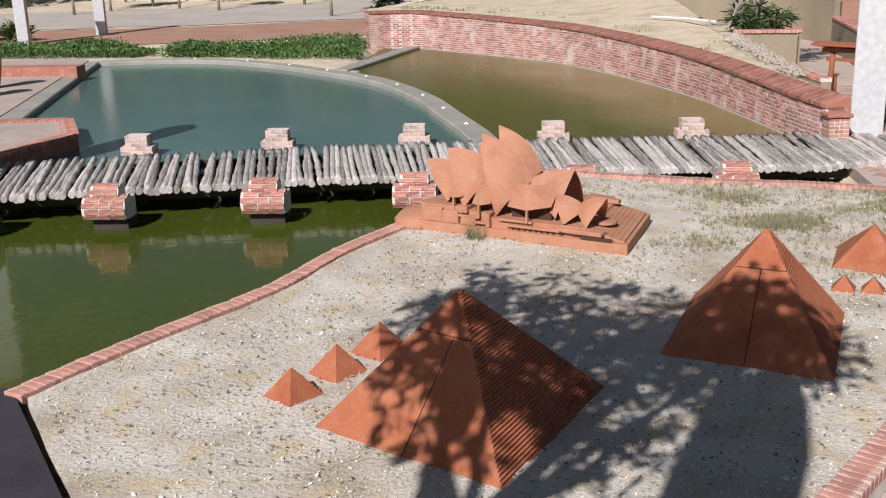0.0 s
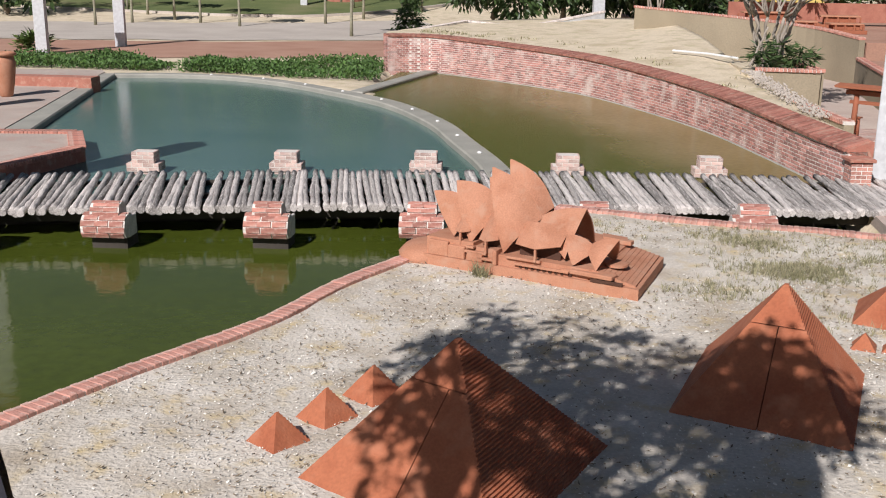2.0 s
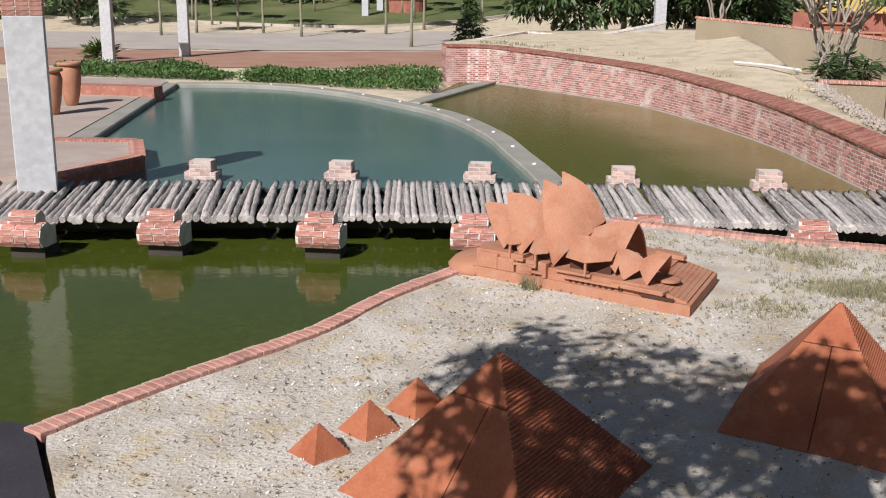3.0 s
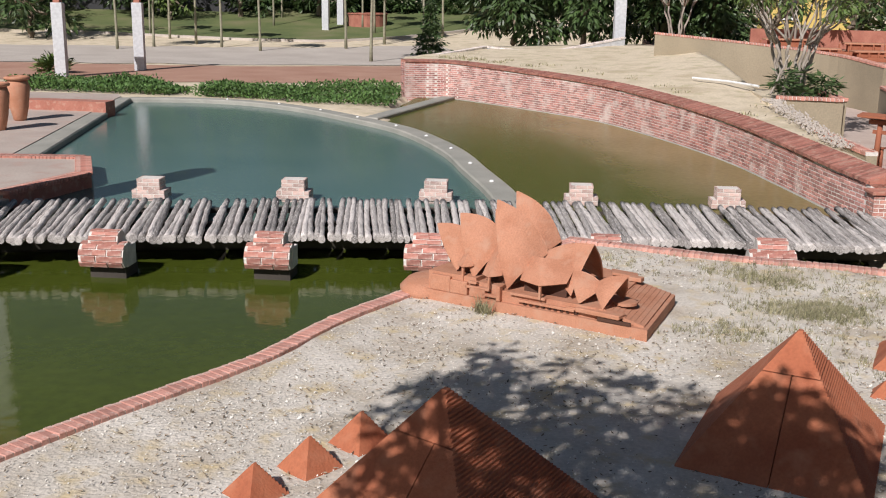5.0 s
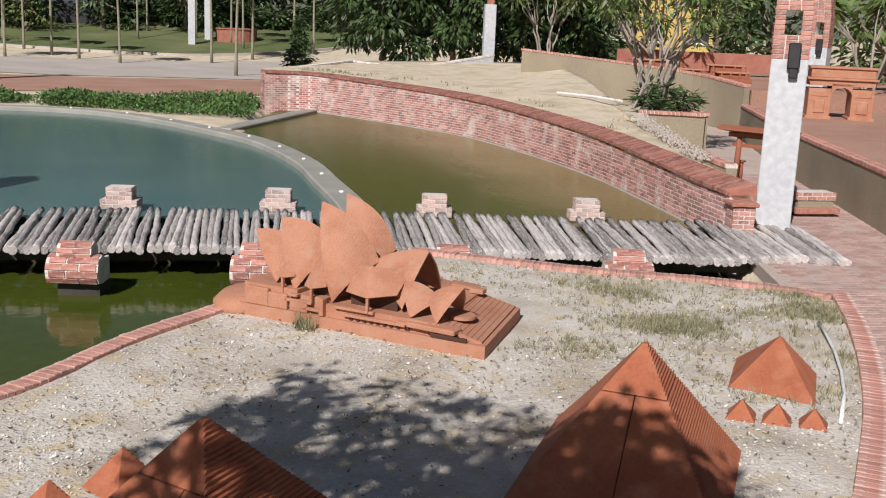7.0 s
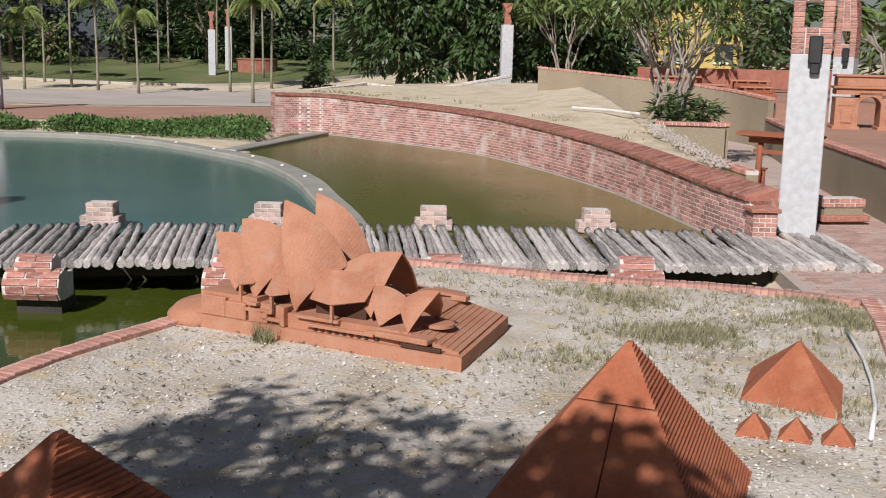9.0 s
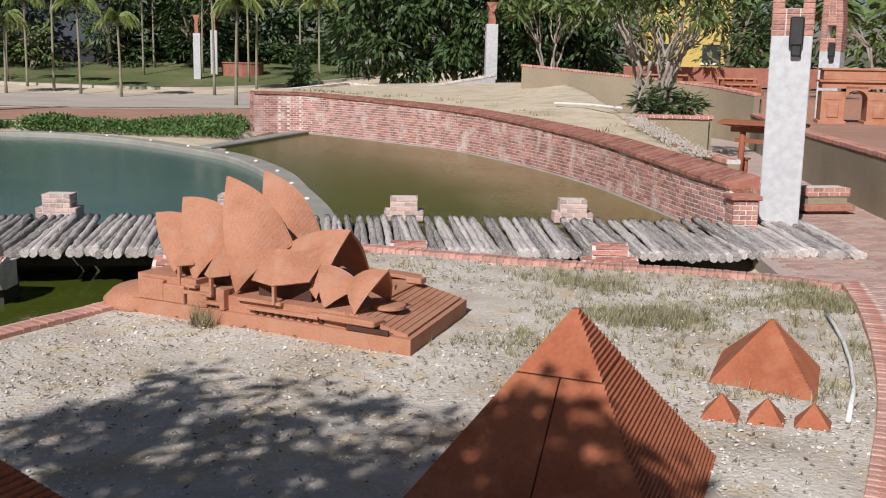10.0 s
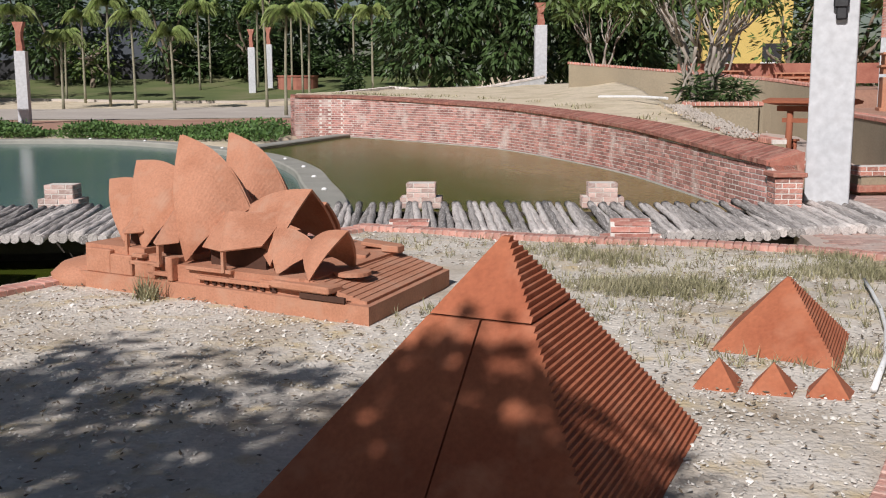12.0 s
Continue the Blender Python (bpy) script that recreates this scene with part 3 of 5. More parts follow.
def build_piers():
    """Brick piers on the far side stand above the logs; those on the near side carry a rolled brick hood."""
    for x, y in ((-6.88, 18.95), (-4.37, 19.50), (-1.86, 20.02), (0.74, 20.28), (3.32, 20.60)):
        ob = thing("bridge_pier", "square pier of whitened red bricks standing above the log deck", "pier", "far bridge piers", (x, y, 0), 6)
        brick_box(ob, (0.42, 0.34, 0.42), (0, 0.0, -0.35), 0, mat=PIERBRICK)
        brick_box(ob, (0.60, 0.40, 0.16), (0, 0.0, -0.29), 0, mat=PIERBRICK)
    for x, y in ((-7.4, 14.0), (-5.56, 14.58), (-3.31, 15.0), (-1.14, 15.43), (1.3, 15.98), (3.6, 16.28)):
        ob = thing("bridge_pier", "low rounded red brick pier in the pond beside the logs", "pier", "near bridge piers", (x, y, 0), 4)
        # footing in near-black, painted as the shade below the rolled hood
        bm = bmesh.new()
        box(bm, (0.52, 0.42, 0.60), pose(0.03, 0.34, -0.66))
        part("footing", bm, UNDERSHADE, ob, "wet footing coloured dark as the shade below the hood")
        # the rolled hood: voussoir bricks round a lying half cylinder, in two steps
        for r, w, zc, yc in ((0.20, 0.66, -0.28, 0.16), (0.155, 0.44, -0.08, 0.22)):
            bm = bmesh.new()
            n = 10
            for j in range(n):
                a0, a1 = math.pi * (1.25 - 1.35 * j / n), math.pi * (1.25 - 1.35 * (j + 1) / n)
                quad = []
                for sx in (-w / 2 + 0.008, w / 2 - 0.008):
                    quad.append([bm.verts.new((sx, yc + (r - 0.008) * math.cos(a), zc + (r - 0.008) * math.sin(a))) for a in (a0, a1)])
                bm.faces.new((quad[0][0], quad[0][1], quad[1][1], quad[1][0]))
            ends = [[bm.verts.new((sx, yc + (r - 0.008) * math.cos(math.pi * (1.25 - 1.35 * j / n)), zc + (r - 0.008) * math.sin(math.pi * (1.25 - 1.35 * j / n)))) for j in range(n + 1)] for sx in (-w / 2 + 0.008, w / 2 - 0.008)]
            bm.faces.new(ends[0])
            bm.faces.new(ends[1][::-1])
            bmesh.ops.recalc_face_normals(bm, faces=bm.faces)
            part("hood", bm, MORTAR, ob)
            n, k = 9, max(2, round(w / 0.21))
            me = brick_mesh("brick", (w / k - 0.020, 1.35 * math.pi * r / n - 0.014, 0.03), BRICK, 0.003)
            for j in range(n):
                a = math.pi * (1.25 - 1.35 * (j + 0.5) / n)
                for q in range(k):
                    off = (q + 0.5) * w / k - w / 2 + (0.04 if j % 2 else -0.02)
                    off = max(-w / 2 + w / k / 2, min(w / 2 - w / k / 2, off))
                    shared("brick", me, ob, pose(off, yc + (r - 0.012) * math.cos(a), zc + (r - 0.012) * math.sin(a), math.degrees(a) - 90, 0, 0))
            if w > 0.5:
                part("side", boxm((0.05, 0.30, 0.30), pose(w / 2 - 0.02, yc + 0.1, zc), 0.01), MORTAR, ob)


build_piers()


# ---- clay models ----
def stepped(corners, apex, z0, z1, faces, layers):
    """A pyramid's slice between z0 and z1 of its height (0 to 1). On the sides in faces it is cut into small steps."""
    bm = bmesh.new()
    c = [Vector((x, y, -0.02)) for x, y in corners]
    t = Vector(apex)
    mid = Vector((t.x, t.y, 0))
    rings = []
    for i in range(layers + 1):
        f = z0 + (z1 - z0) * i / layers
        for out in (0, 1):
            if i == 0 and out == 0 or i == layers and out == 1:
                continue
            # out 1: the foot of a step; out 0: the head of the step below, pushed outwards on stepped sides
            g = f if out else f - (z1 - z0) / layers * 1.0
            row = []
            for j in range(4):
                p = c[j].lerp(t, f)
                q = c[j].lerp(t, max(g, 0))
                both = [((j - 1) % 4) in faces, j in faces]
                h = Vector((q.x, q.y, p.z))
                if all(both):
                    p = h
                elif any(both):
                    # one stepped side: slide along the edge of the smooth one
                    o = c[(j + 1) % 4] if both[0] else c[(j - 1) % 4]
                    d = (c[j] - o).normalized()
                    p = p + d * (h - p).dot(d)
                row.append(p)
            rings.append([bm.verts.new(v) for v in row])
    for a, b in zip(rings, rings[1:]):
        for j in range(4):
            bm.faces.new((a[j], a[(j + 1) % 4], b[(j + 1) % 4], b[j]))
    bm.faces.new(rings[0][::-1])
    bm.faces.new(rings[-1])
    bmesh.ops.remove_doubles(bm, verts=bm.verts, dist=0.0004)
    bmesh.ops.recalc_face_normals(bm, faces=bm.faces)
    return bm


def halves(bm, point, normal, gap=0.004):
    out = []
    for s in (1, -1):
        h = bm.copy()
        r = bmesh.ops.bisect_plane(h, geom=h.verts[:] + h.edges[:] + h.faces[:], plane_co=Vector(point) + Vector(normal) * gap * s, plane_no=Vector(normal) * s, clear_inner=True)
        bmesh.ops.holes_fill(h, edges=[e for e in h.edges if e.is_boundary])
        out.append(h)
    bm.free()
    return out


def clay_pyramid(label, corners, apex, cap, layers, faces, seam):
    ob = thing("clay_pyramid", label, "pyramid", "clay pyramids")
    if cap < 1:
        part("cap", stepped(corners, apex, cap, 0.985, faces, max(3, int(layers * (1 - cap)))), PYRAMID, ob, "separate terracotta tip")
        low = stepped(corners, apex, 0.0, cap - 0.008, faces, int(layers * cap))
        a, b = Vector((*corners[seam], 0)), Vector((*corners[(seam + 1) % 4], 0))
        m = (a + b) / 2
        n = (b - a).normalized()
        for h in halves(low, m, n):
            part("block", h, PYRAMID, ob)
    else:
        part("body", stepped(corners, apex, 0.0, 0.98, faces, layers), PYRAMID, ob)
    return ob


def square(cx, cy, side, turn):
    c, s = math.cos(radians(turn)), math.sin(radians(turn))
    return [(cx + c * x - s * y, cy + s * x + c * y) for x, y in ((-side / 2, -side / 2), (side / 2, -side / 2), (side / 2, side / 2), (-side / 2, side / 2))]


def build_pyramids():
    clay_pyramid("large terracotta pyramid model in two cracked blocks in shade", [(-0.57, 7.29), (0.85, 6.51), (1.51, 8.18), (0.08, 8.96)], (0.455, 7.75, 0.91), 0.72, 46, (1, 2), 0)
    clay_pyramid("large terracotta pyramid model with separate tip and ribbed sides", [(1.96, 8.86), (3.26, 8.42), (3.69, 10.0), (2.39, 10.44)], (2.86, 9.42, 0.94), 0.70, 46, (1, 2), 0)
    clay_pyramid("small terracotta pyramid model with one ribbed side", [(3.87, 11.40), (4.50, 11.05), (4.75, 11.90), (4.12, 12.25)], (4.33, 11.66, 0.385), 1.0, 26, (1, 2), 0)
    for x, y, s, a, h in ((-0.86, 7.84, 0.34, -34, 0.22), (-0.62, 8.32, 0.35, -34, 0.23), (-0.36, 8.80, 0.37, -34, 0.25), (3.84, 10.72, 0.23, -16, 0.13), (4.10, 10.66, 0.23, -16, 0.13), (4.36, 10.60, 0.23, -16, 0.13)):
        clay_pyramid("tiny terracotta pyramid model beside a larger one", square(x, y, s, a), (x, y, h), 1.0, 10, (2,), 0)


build_pyramids()


def shell(bm, tip, foot, back, ridge_up, bulge, cols=36, rows=16, thick=0.018):
    """A sail: ribs fan out from a foot on each side to the ridge that runs from the tip to the back."""
    t, k = Vector(tip), Vector(back)
    chord = (k - t).normalized()
    lift = (Vector((0, 0, 1)) - chord * chord.z).normalized()
    for s in (0, 1):
        f = Vector(foot[s])
        side = Vector((0, -1 if s == 0 else 1, 0))
        grid = []
        for i in range(cols + 1):
            a = i / cols
            r = t.lerp(k, a) + lift * ridge_up * math.sin(math.pi * a)
            row = []
            for j in range(rows + 1):
                b = j / rows
                p = f.lerp(r, b) + (side * bulge + Vector((0, 0, bulge * 0.35))) * math.sin(math.pi * b) * (0.75 + 0.25 * math.sin(math.pi * a))
                p += (side + Vector((0, 0, 0.5))) * (0.0007 * (1 if i % 2 else -1)) * min(1, b * 1.6)
                p += Vector((t.x - k.x, 0, 0)).normalized() * bulge * 0.15 * math.sin(math.pi * b) * (1 - a) ** 2
                row.append(bm.verts.new(p))
            grid.append(row)
        for a, b in zip(grid, grid[1:]):
            for j in range(rows):
                q = (a[j], a[j + 1], b[j + 1], b[j])
                bm.faces.new(q if s == 0 else q[::-1])
    bmesh.ops.remove_doubles(bm, verts=bm.verts, dist=0.0005)
    bmesh.ops.solidify(bm, geom=bm.faces[:], thickness=thick)


def build_opera():
    ob = thing("opera_model", "terracotta model of a shell-roofed opera house on a stepped podium", "model building", "", (-0.63, 12.74, 0), math.degrees(math.atan2(-0.382, 0.924)))
    bm = bmesh.new()
    slab(bm, [(-0.02, 0), (2.64, 0), (2.41, 1.40), (1.3, 1.80), (0.0, 1.55)], -0.04, 0.11)
    bmesh.ops.recalc_face_normals(bm, faces=bm.faces)
    part("base", bm, CLAY, ob, "broad clay base slab")
    bm = bmesh.new()
    slab(bm, [(0.02, 0.10), (0.9, 0.10), (0.9, 0.05), (2.05, 0.05), (2.14, 0.14), (1.98, 1.42), (1.2, 1.70), (0.1, 1.45)], 0.10, 0.23)
    bmesh.ops.recalc_face_normals(bm, faces=bm.faces)
    part("podium", bm, CLAY, ob, "raised clay podium")
    for i in range(9):
        part("step", boxm((0.060, 1.34, 0.035), pose(2.01 + 0.054 * i, 0.72, 0.207 - 0.0115 * i, 0, 6, 9.5)), CLAY, ob)
    bm = bmesh.new()
    slab(bm, [(0.0, 0.06), (0.62, 0.06), (0.62, 0.85), (0.0, 0.85)], 0.10, 0.315)
    slab(bm, [(0.60, 0.075), (0.93, 0.075), (0.93, 0.85), (0.60, 0.85)], 0.10, 0.27)
    bmesh.ops.recalc_face_normals(bm, faces=bm.faces)
    part("upper_podium", bm, CLAY, ob, "higher clay block under the rear sails")
    part("landing", boxm((0.5, 0.16, 0.05), pose(2.10, 0.06, 0.185, 0, 0, -3), 0.01), CLAY, ob)
    part("void", boxm((0.36, 0.02, 0.035), pose(2.28, -0.004, 0.135)), SHADECLAY, ob, "slot under the stair, its shade painted as a dark panel")
    # sails: tip, two feet, back of the ridge, rise of the ridge, bulge
    sails = [
        ((-0.16, 0.48, 0.745), ((0.31, 0.17, 0.33), (0.31, 0.78, 0.33)), (0.42, 0.48, 0.62), 0.07, 0.06),
        ((0.15, 0.48, 0.905), ((0.55, 0.13, 0.29), (0.55, 0.82, 0.29)), (0.80, 0.48, 0.66), 0.10, 0.075),
        ((0.62, 0.48, 1.115), ((0.99, 0.11, 0.245), (0.99, 0.84, 0.245)), (1.27, 0.48, 0.60), 0.11, 0.095),
        ((1.78, 0.56, 0.765), ((1.72, 0.15, 0.27), (1.72, 0.98, 0.27)), (1.20, 0.50, 0.60), 0.05, 0.055),
        ((1.66, 0.30, 0.505), ((1.86, 0.07, 0.24), (1.86, 0.52, 0.24)), (2.04, 0.30, 0.37), 0.045, 0.04),
        ((2.29, 0.28, 0.54), ((2.13, 0.05, 0.22), (2.16, 0.54, 0.22)), (1.92, 0.28, 0.40), 0.05, 0.045),
        ((0.20, 1.20, 0.84), ((0.46, 0.95, 0.25), (0.46, 1.45, 0.25)), (0.70, 1.20, 0.52), 0.075, 0.06),
        ((0.50, 1.15, 1.10), ((0.84, 0.86, 0.25), (0.84, 1.44, 0.25)), (1.09, 1.15, 0.58), 0.11, 0.09),
        ((1.50, 1.10, 0.60), ((1.42, 0.86, 0.25), (1.42, 1.4, 0.25)), (1.08, 1.10, 0.50), 0.04, 0.05),
    ]
    for tip, foot, back, up, bulge in sails:
        bm = bmesh.new()
        shell(bm, tip, foot, back, up, bulge)
        part("sail", bm, CLAY, ob)
    # folded canopies between the sails over panels painted dark as shaded openings: head, left, fold and right of the
    # eave
    canopies = (
        ((0.44, 0.23, 0.60), (0.335, 0.12, 0.415), (0.45, 0.03, 0.42), (0.545, 0.12, 0.425)),
        ((0.85, 0.20, 0.66), (0.67, 0.10, 0.36), (0.80, 0.00, 0.365), (0.915, 0.11, 0.375)),
        ((1.32, 0.22, 0.62), (1.12, 0.13, 0.36), (1.43, -0.02, 0.375), (1.68, 0.12, 0.41)),
    )
    for head, left, fold, right in canopies:
        bm = bmesh.new()
        h, l, f, r = (bm.verts.new(v) for v in (head, left, fold, right))
        back_l, back_r = bm.verts.new((left[0], 0.36, head[2] - 0.04)), bm.verts.new((right[0], 0.40, head[2] - 0.02))
        for q in ((h, l, f), (h, f, r), (h, back_l, l), (h, r, back_r)):
            bm.faces.new(q)
        bmesh.ops.recalc_face_normals(bm, faces=bm.faces)
        bmesh.ops.solidify(bm, geom=bm.faces[:], thickness=0.012)
        part("canopy", bm, CLAY, ob, "folded clay canopy")
        w = right[0] - left[0]
        part("opening", boxm((w * 0.9, 0.02, fold[2] - 0.22), pose((left[0] + right[0]) / 2, 0.20, (fold[2] + 0.22) / 2)), SHADECLAY, ob, "opening below the canopy, its shade painted as a dark panel")
        part("mullion", boxm((0.024, 0.03, fold[2] - 0.225), pose(fold[0], fold[1] + 0.03, (fold[2] + 0.225) / 2 - 0.004)), CLAY, ob)
    # podium front: ledges, balcony and a row of windows, their shade painted as dark panels
    for x, w, z, d in ((1.28, 0.42, 0.225, 0.05), (1.50, 0.66, 0.165, 0.06), (1.92, 0.36, 0.185, 0.05), (0.66, 0.30, 0.215, 0.05), (0.80, 0.22, 0.155, 0.05), (0.60, 0.10, 0.27, 0.06)):
        part("ledge", boxm((w, d, 0.028), pose(x, 0.035, z), 0.004), CLAY, ob)
    for i in range(8):
        part("window", boxm((0.032, 0.02, 0.032), pose(1.24 + 0.072 * i, 0.042, 0.137)), SHADECLAY, ob, "small window, its shaded recess painted as a dark panel")
    part("window", boxm((0.05, 0.02, 0.06), pose(1.84, 0.046, 0.15)), SHADECLAY, ob, "small window, its shaded recess painted as a dark panel")
    part("buttress", boxm((0.05, 0.08, 0.17), pose(0.93, 0.03, 0.2), 0.006), CLAY, ob)
    for x, w, h in ((0.18, 0.26, 0.18), (0.42, 0.22, 0.15), (0.66, 0.2, 0.12)):
        part("block", boxm((w, 0.12, h), pose(x, 0.07, 0.11 + h / 2), 0.008), CLAY, ob)
    part("roof_house", boxm((0.15, 0.10, 0.05), pose(2.0, 1.25, 0.262), 0.006), CLAY, ob)
    bm = bmesh.new()
    lathe(bm, [(0.13, 0), (0.13, 0.025), (0.11, 0.03)], 18, pose(2.22, 0.42, 0.215))
    part("terrace_disc", bm, CLAY, ob)
    for y in (1.05, 1.5):
        part("roof_slab", boxm((0.30, 0.18, 0.03), pose(1.80, y - 0.1, 0.255, 0, 8, 25), 0.004), CLAY, ob)
    bm = bmesh.new()
    lathe(bm, [(0.42, -0.05), (0.44, 0.06), (0.36, 0.13), (0.18, 0.17), (0.02, 0.175)], 20, pose(-0.14, 0.42, 0) @ Matrix.Diagonal((0.85, 1.15, 1, 1)))
    part("mound", bm, CLAY, ob, "rounded clay apron lapping over the kerb", smooth=True)
    return ob


# clay colour with the shade of the recesses painted in
SHADECLAY = surface("recess_shade_clay", ((0.06, 0.025, 0.015), (0.08, 0.035, 0.02)), 4.0, 0.9, 0.2, 40)
build_opera()


# ---- pillars ----
def brick_pillar(name, label, at, turn, width, depth, plain, total, lamp=True, window=True):
    """A whitewashed square pillar with a brick head that narrows upwards, pierced by a square hole with a black lamp below."""
    ob = thing(name, label, "pillar", "park pillars", at, turn)
    bm = boxm((width, depth, plain), pose(0, 0, plain / 2), 0.012)
    part("shaft", bm, LIME, ob, "whitewashed concrete shaft")
    hole = 0.24
    zb = plain
    n, course = int((total - plain) / 0.075), 0.075
    for c in range(n):
        z = zb + course * (c + 0.5)
        f = max(0.0, (c - n * 0.45) / (n * 0.55))
        w = width - 0.25 * width * f
        d = depth - 0.02
        off = -0.1 * width * f
        cells = [(-w / 2, -hole / 2), (hole / 2, w / 2)] if window and plain + 0.36 < z < plain + 0.74 else [(-w / 2, w / 2)]
        for a, b in cells:
            part("core", boxm((b - a - 0.012, d - 0.012, course), pose(off + (a + b) / 2, 0, z)), MORTAR, ob)
            k = max(1, round((b - a) / 0.2))
            for q in range(k):
                x0, x1 = a + (b - a) * q / k, a + (b - a) * (q + 1) / k
                me = cached_brick(round(x1 - x0 - 0.012, 2), 0.03, 0.062, BRICK)
                for s in (-1, 1):
                    shared("brick", me, ob, pose(off + (x0 + x1) / 2, s * (d / 2 - 0.008), z))
        for s in (-1, 1):
            me = cached_brick(0.03, round(d / 2 - 0.014, 2), 0.062, BRICK)
            for q in (-1, 1):
                shared("brick", me, ob, pose(off + s * (w / 2 - 0.008), q * d / 4, z))
    if lamp:
        lam = part("lamp", boxm((0.19, 0.11, 0.40), pose(0.06, -depth / 2 - 0.06, plain + 0.06), 0.02), BLACK, ob, "black metal wall lamp")
        part("lamp_foot", boxm((0.14, 0.09, 0.16), pose(0.07, -depth / 2 - 0.055, plain - 0.21), 0.02), BLACK, lam)
        part("bracket", boxm((0.05, 0.08, 0.05), pose(0.06, -depth / 2 - 0.02, plain + 0.2)), BLACK, lam)
    return ob


def far_pillar(at, turn, high, width=0.46):
    """A pillar seen from afar: a whitewashed shaft that leans out into a brick funnel head."""
    ob = thing("park_pillar", "slender whitewashed pillar with a flared brick head", "pillar", "park pillars", at, turn)
    part("shaft", boxm((width, width, high * 0.72), pose(0, 0, high * 0.36), 0.01), LIME, ob)
    bm = bmesh.new()
    prof = [(0, 0.30, 0.72), (0.02, 0.30, 0.76), (-0.06, 0.26, 0.84), (-0.02, 0.24, 0.90), (-0.02, 0.55, 1.0)]
    rings = [[bm.verts.new((x * width + sx * w * width / 1.1, sy * width / 2 * 0.95, z * high)) for sx, sy in ((-1, -1), (1, -1), (1, 1), (-1, 1))] for x, w, z in prof]
    for a, b in zip(rings, rings[1:]):
        for j in range(4):
            bm.faces.new((a[j], a[(j + 1) % 4], b[(j + 1) % 4], b[j]))
    bm.faces.new(rings[0][::-1])
    bm.faces.new(rings[-1])
    part("head", bm, COPING_FLAT, ob, "flared red brick head")
    return ob


def build_pillars():
    brick_pillar("park_pillar", "whitewashed pillar with brick head and black lamp beside the bridge", (6.31, 20.02, -0.2), -14, 0.56, 0.46, 2.76, 4.4)
    brick_pillar("park_pillar", "whitewashed concrete pillar with a brick head on the planted bed", (11.45, 36.6, 0.70), -30, 0.60, 0.55, 1.95, 4.0)
    brick_pillar("park_pillar", "whitewashed concrete pillar with a brick head at the far bridge end", (-8.86, 16.75, -0.2), 30, 0.62, 0.55, 2.9, 4.4, lamp=False)
    brick_pillar("park_pillar", "tall brick-headed pillar on the upper landing", (0.42, 0.55, 1.72), 17, 0.66, 0.5, 3.1, 4.7, lamp=False)
    for x, y, h in ((-20.9, 47.4, 4.3), (-22.1, 42.6, 4.3)):
        far_pillar((x, y, height(x, y) - 0.02), 15, h)
    far_pillar((0.86, 51.0, 1.45), 10, 3.3, 0.5)
    far_pillar((-21.6, 80.0, height(-21.6, 80.0) - 0.02), 10, 4.6, 0.5)
    far_pillar((-21.4, 83.5, height(-21.4, 83.5) - 0.02), 10, 4.6, 0.5)


build_pillars()


# ---- left bank ----
def build_left_bank():
    ob = thing("brick_platform", "low brick-edged platform jutting into the pond", "platform")
    poly = [(-8.95, 17.6), (-8.62, 19.74), (-9.6, 21.5), (-11.4, 21.2), (-11.6, 19.0), (-10.2, 17.0)]
    bm = bmesh.new()
    slab(bm, poly, -0.9, -0.08)
    bmesh.ops.recalc_face_normals(bm, faces=bm.faces)
    part("top", bm, PALEPINK, ob, "pale paved top")
    edge = [Vector((*p, 0)) for p in poly[:4]]
    bm = bmesh.new()
    band(bm, edge, 0.16, 0.14, -0.9, -0.06)
    part("edging", bm, COPING_FLAT, ob, "red brick edging")
    me = brick_mesh("brick", (0.068, 0.32, 0.08), COPING)
    for p, a in along(edge, 0.078):
        shared("brick", me, ob, pose(p.x, p.y, -0.07, 0, 0, math.degrees(a)))
    ob = thing("brick_edging", "low brick kerb beside the jars", "kerb")
    bm = bmesh.new()
    band(bm, V2((-17.2, 30.5), (-13.7, 30.6)), 0.3, 0.3, -0.4, 0.12)
    part("body", bm, COPING_FLAT, ob)
    jar = thing("clay_jar", "tall terracotta jar with a rolled rim on the paved bank", "jar", "clay jars", (-14.2, 25.7, -0.17))
    prof = [(0.14, 0), (0.17, 0.03), (0.24, 0.35), (0.29, 0.7), (0.31, 0.92), (0.27, 1.06), (0.24, 1.1)]
    bm = bmesh.new()
    lathe(bm, prof, 20)
    part("body", bm, CLAY, jar, smooth=True)
    bm = bmesh.new()
    lathe(bm, [(0.25, 1.09), (0.33, 1.12), (0.34, 1.17), (0.30, 1.2), (0.24, 1.2), (0.22, 1.12)], 20)
    part("rim", bm, CLAY, jar, "rolled clay rim", smooth=True)
    copy_thing(jar, pose(-14.85, 27.7, -0.17))


build_left_bank()


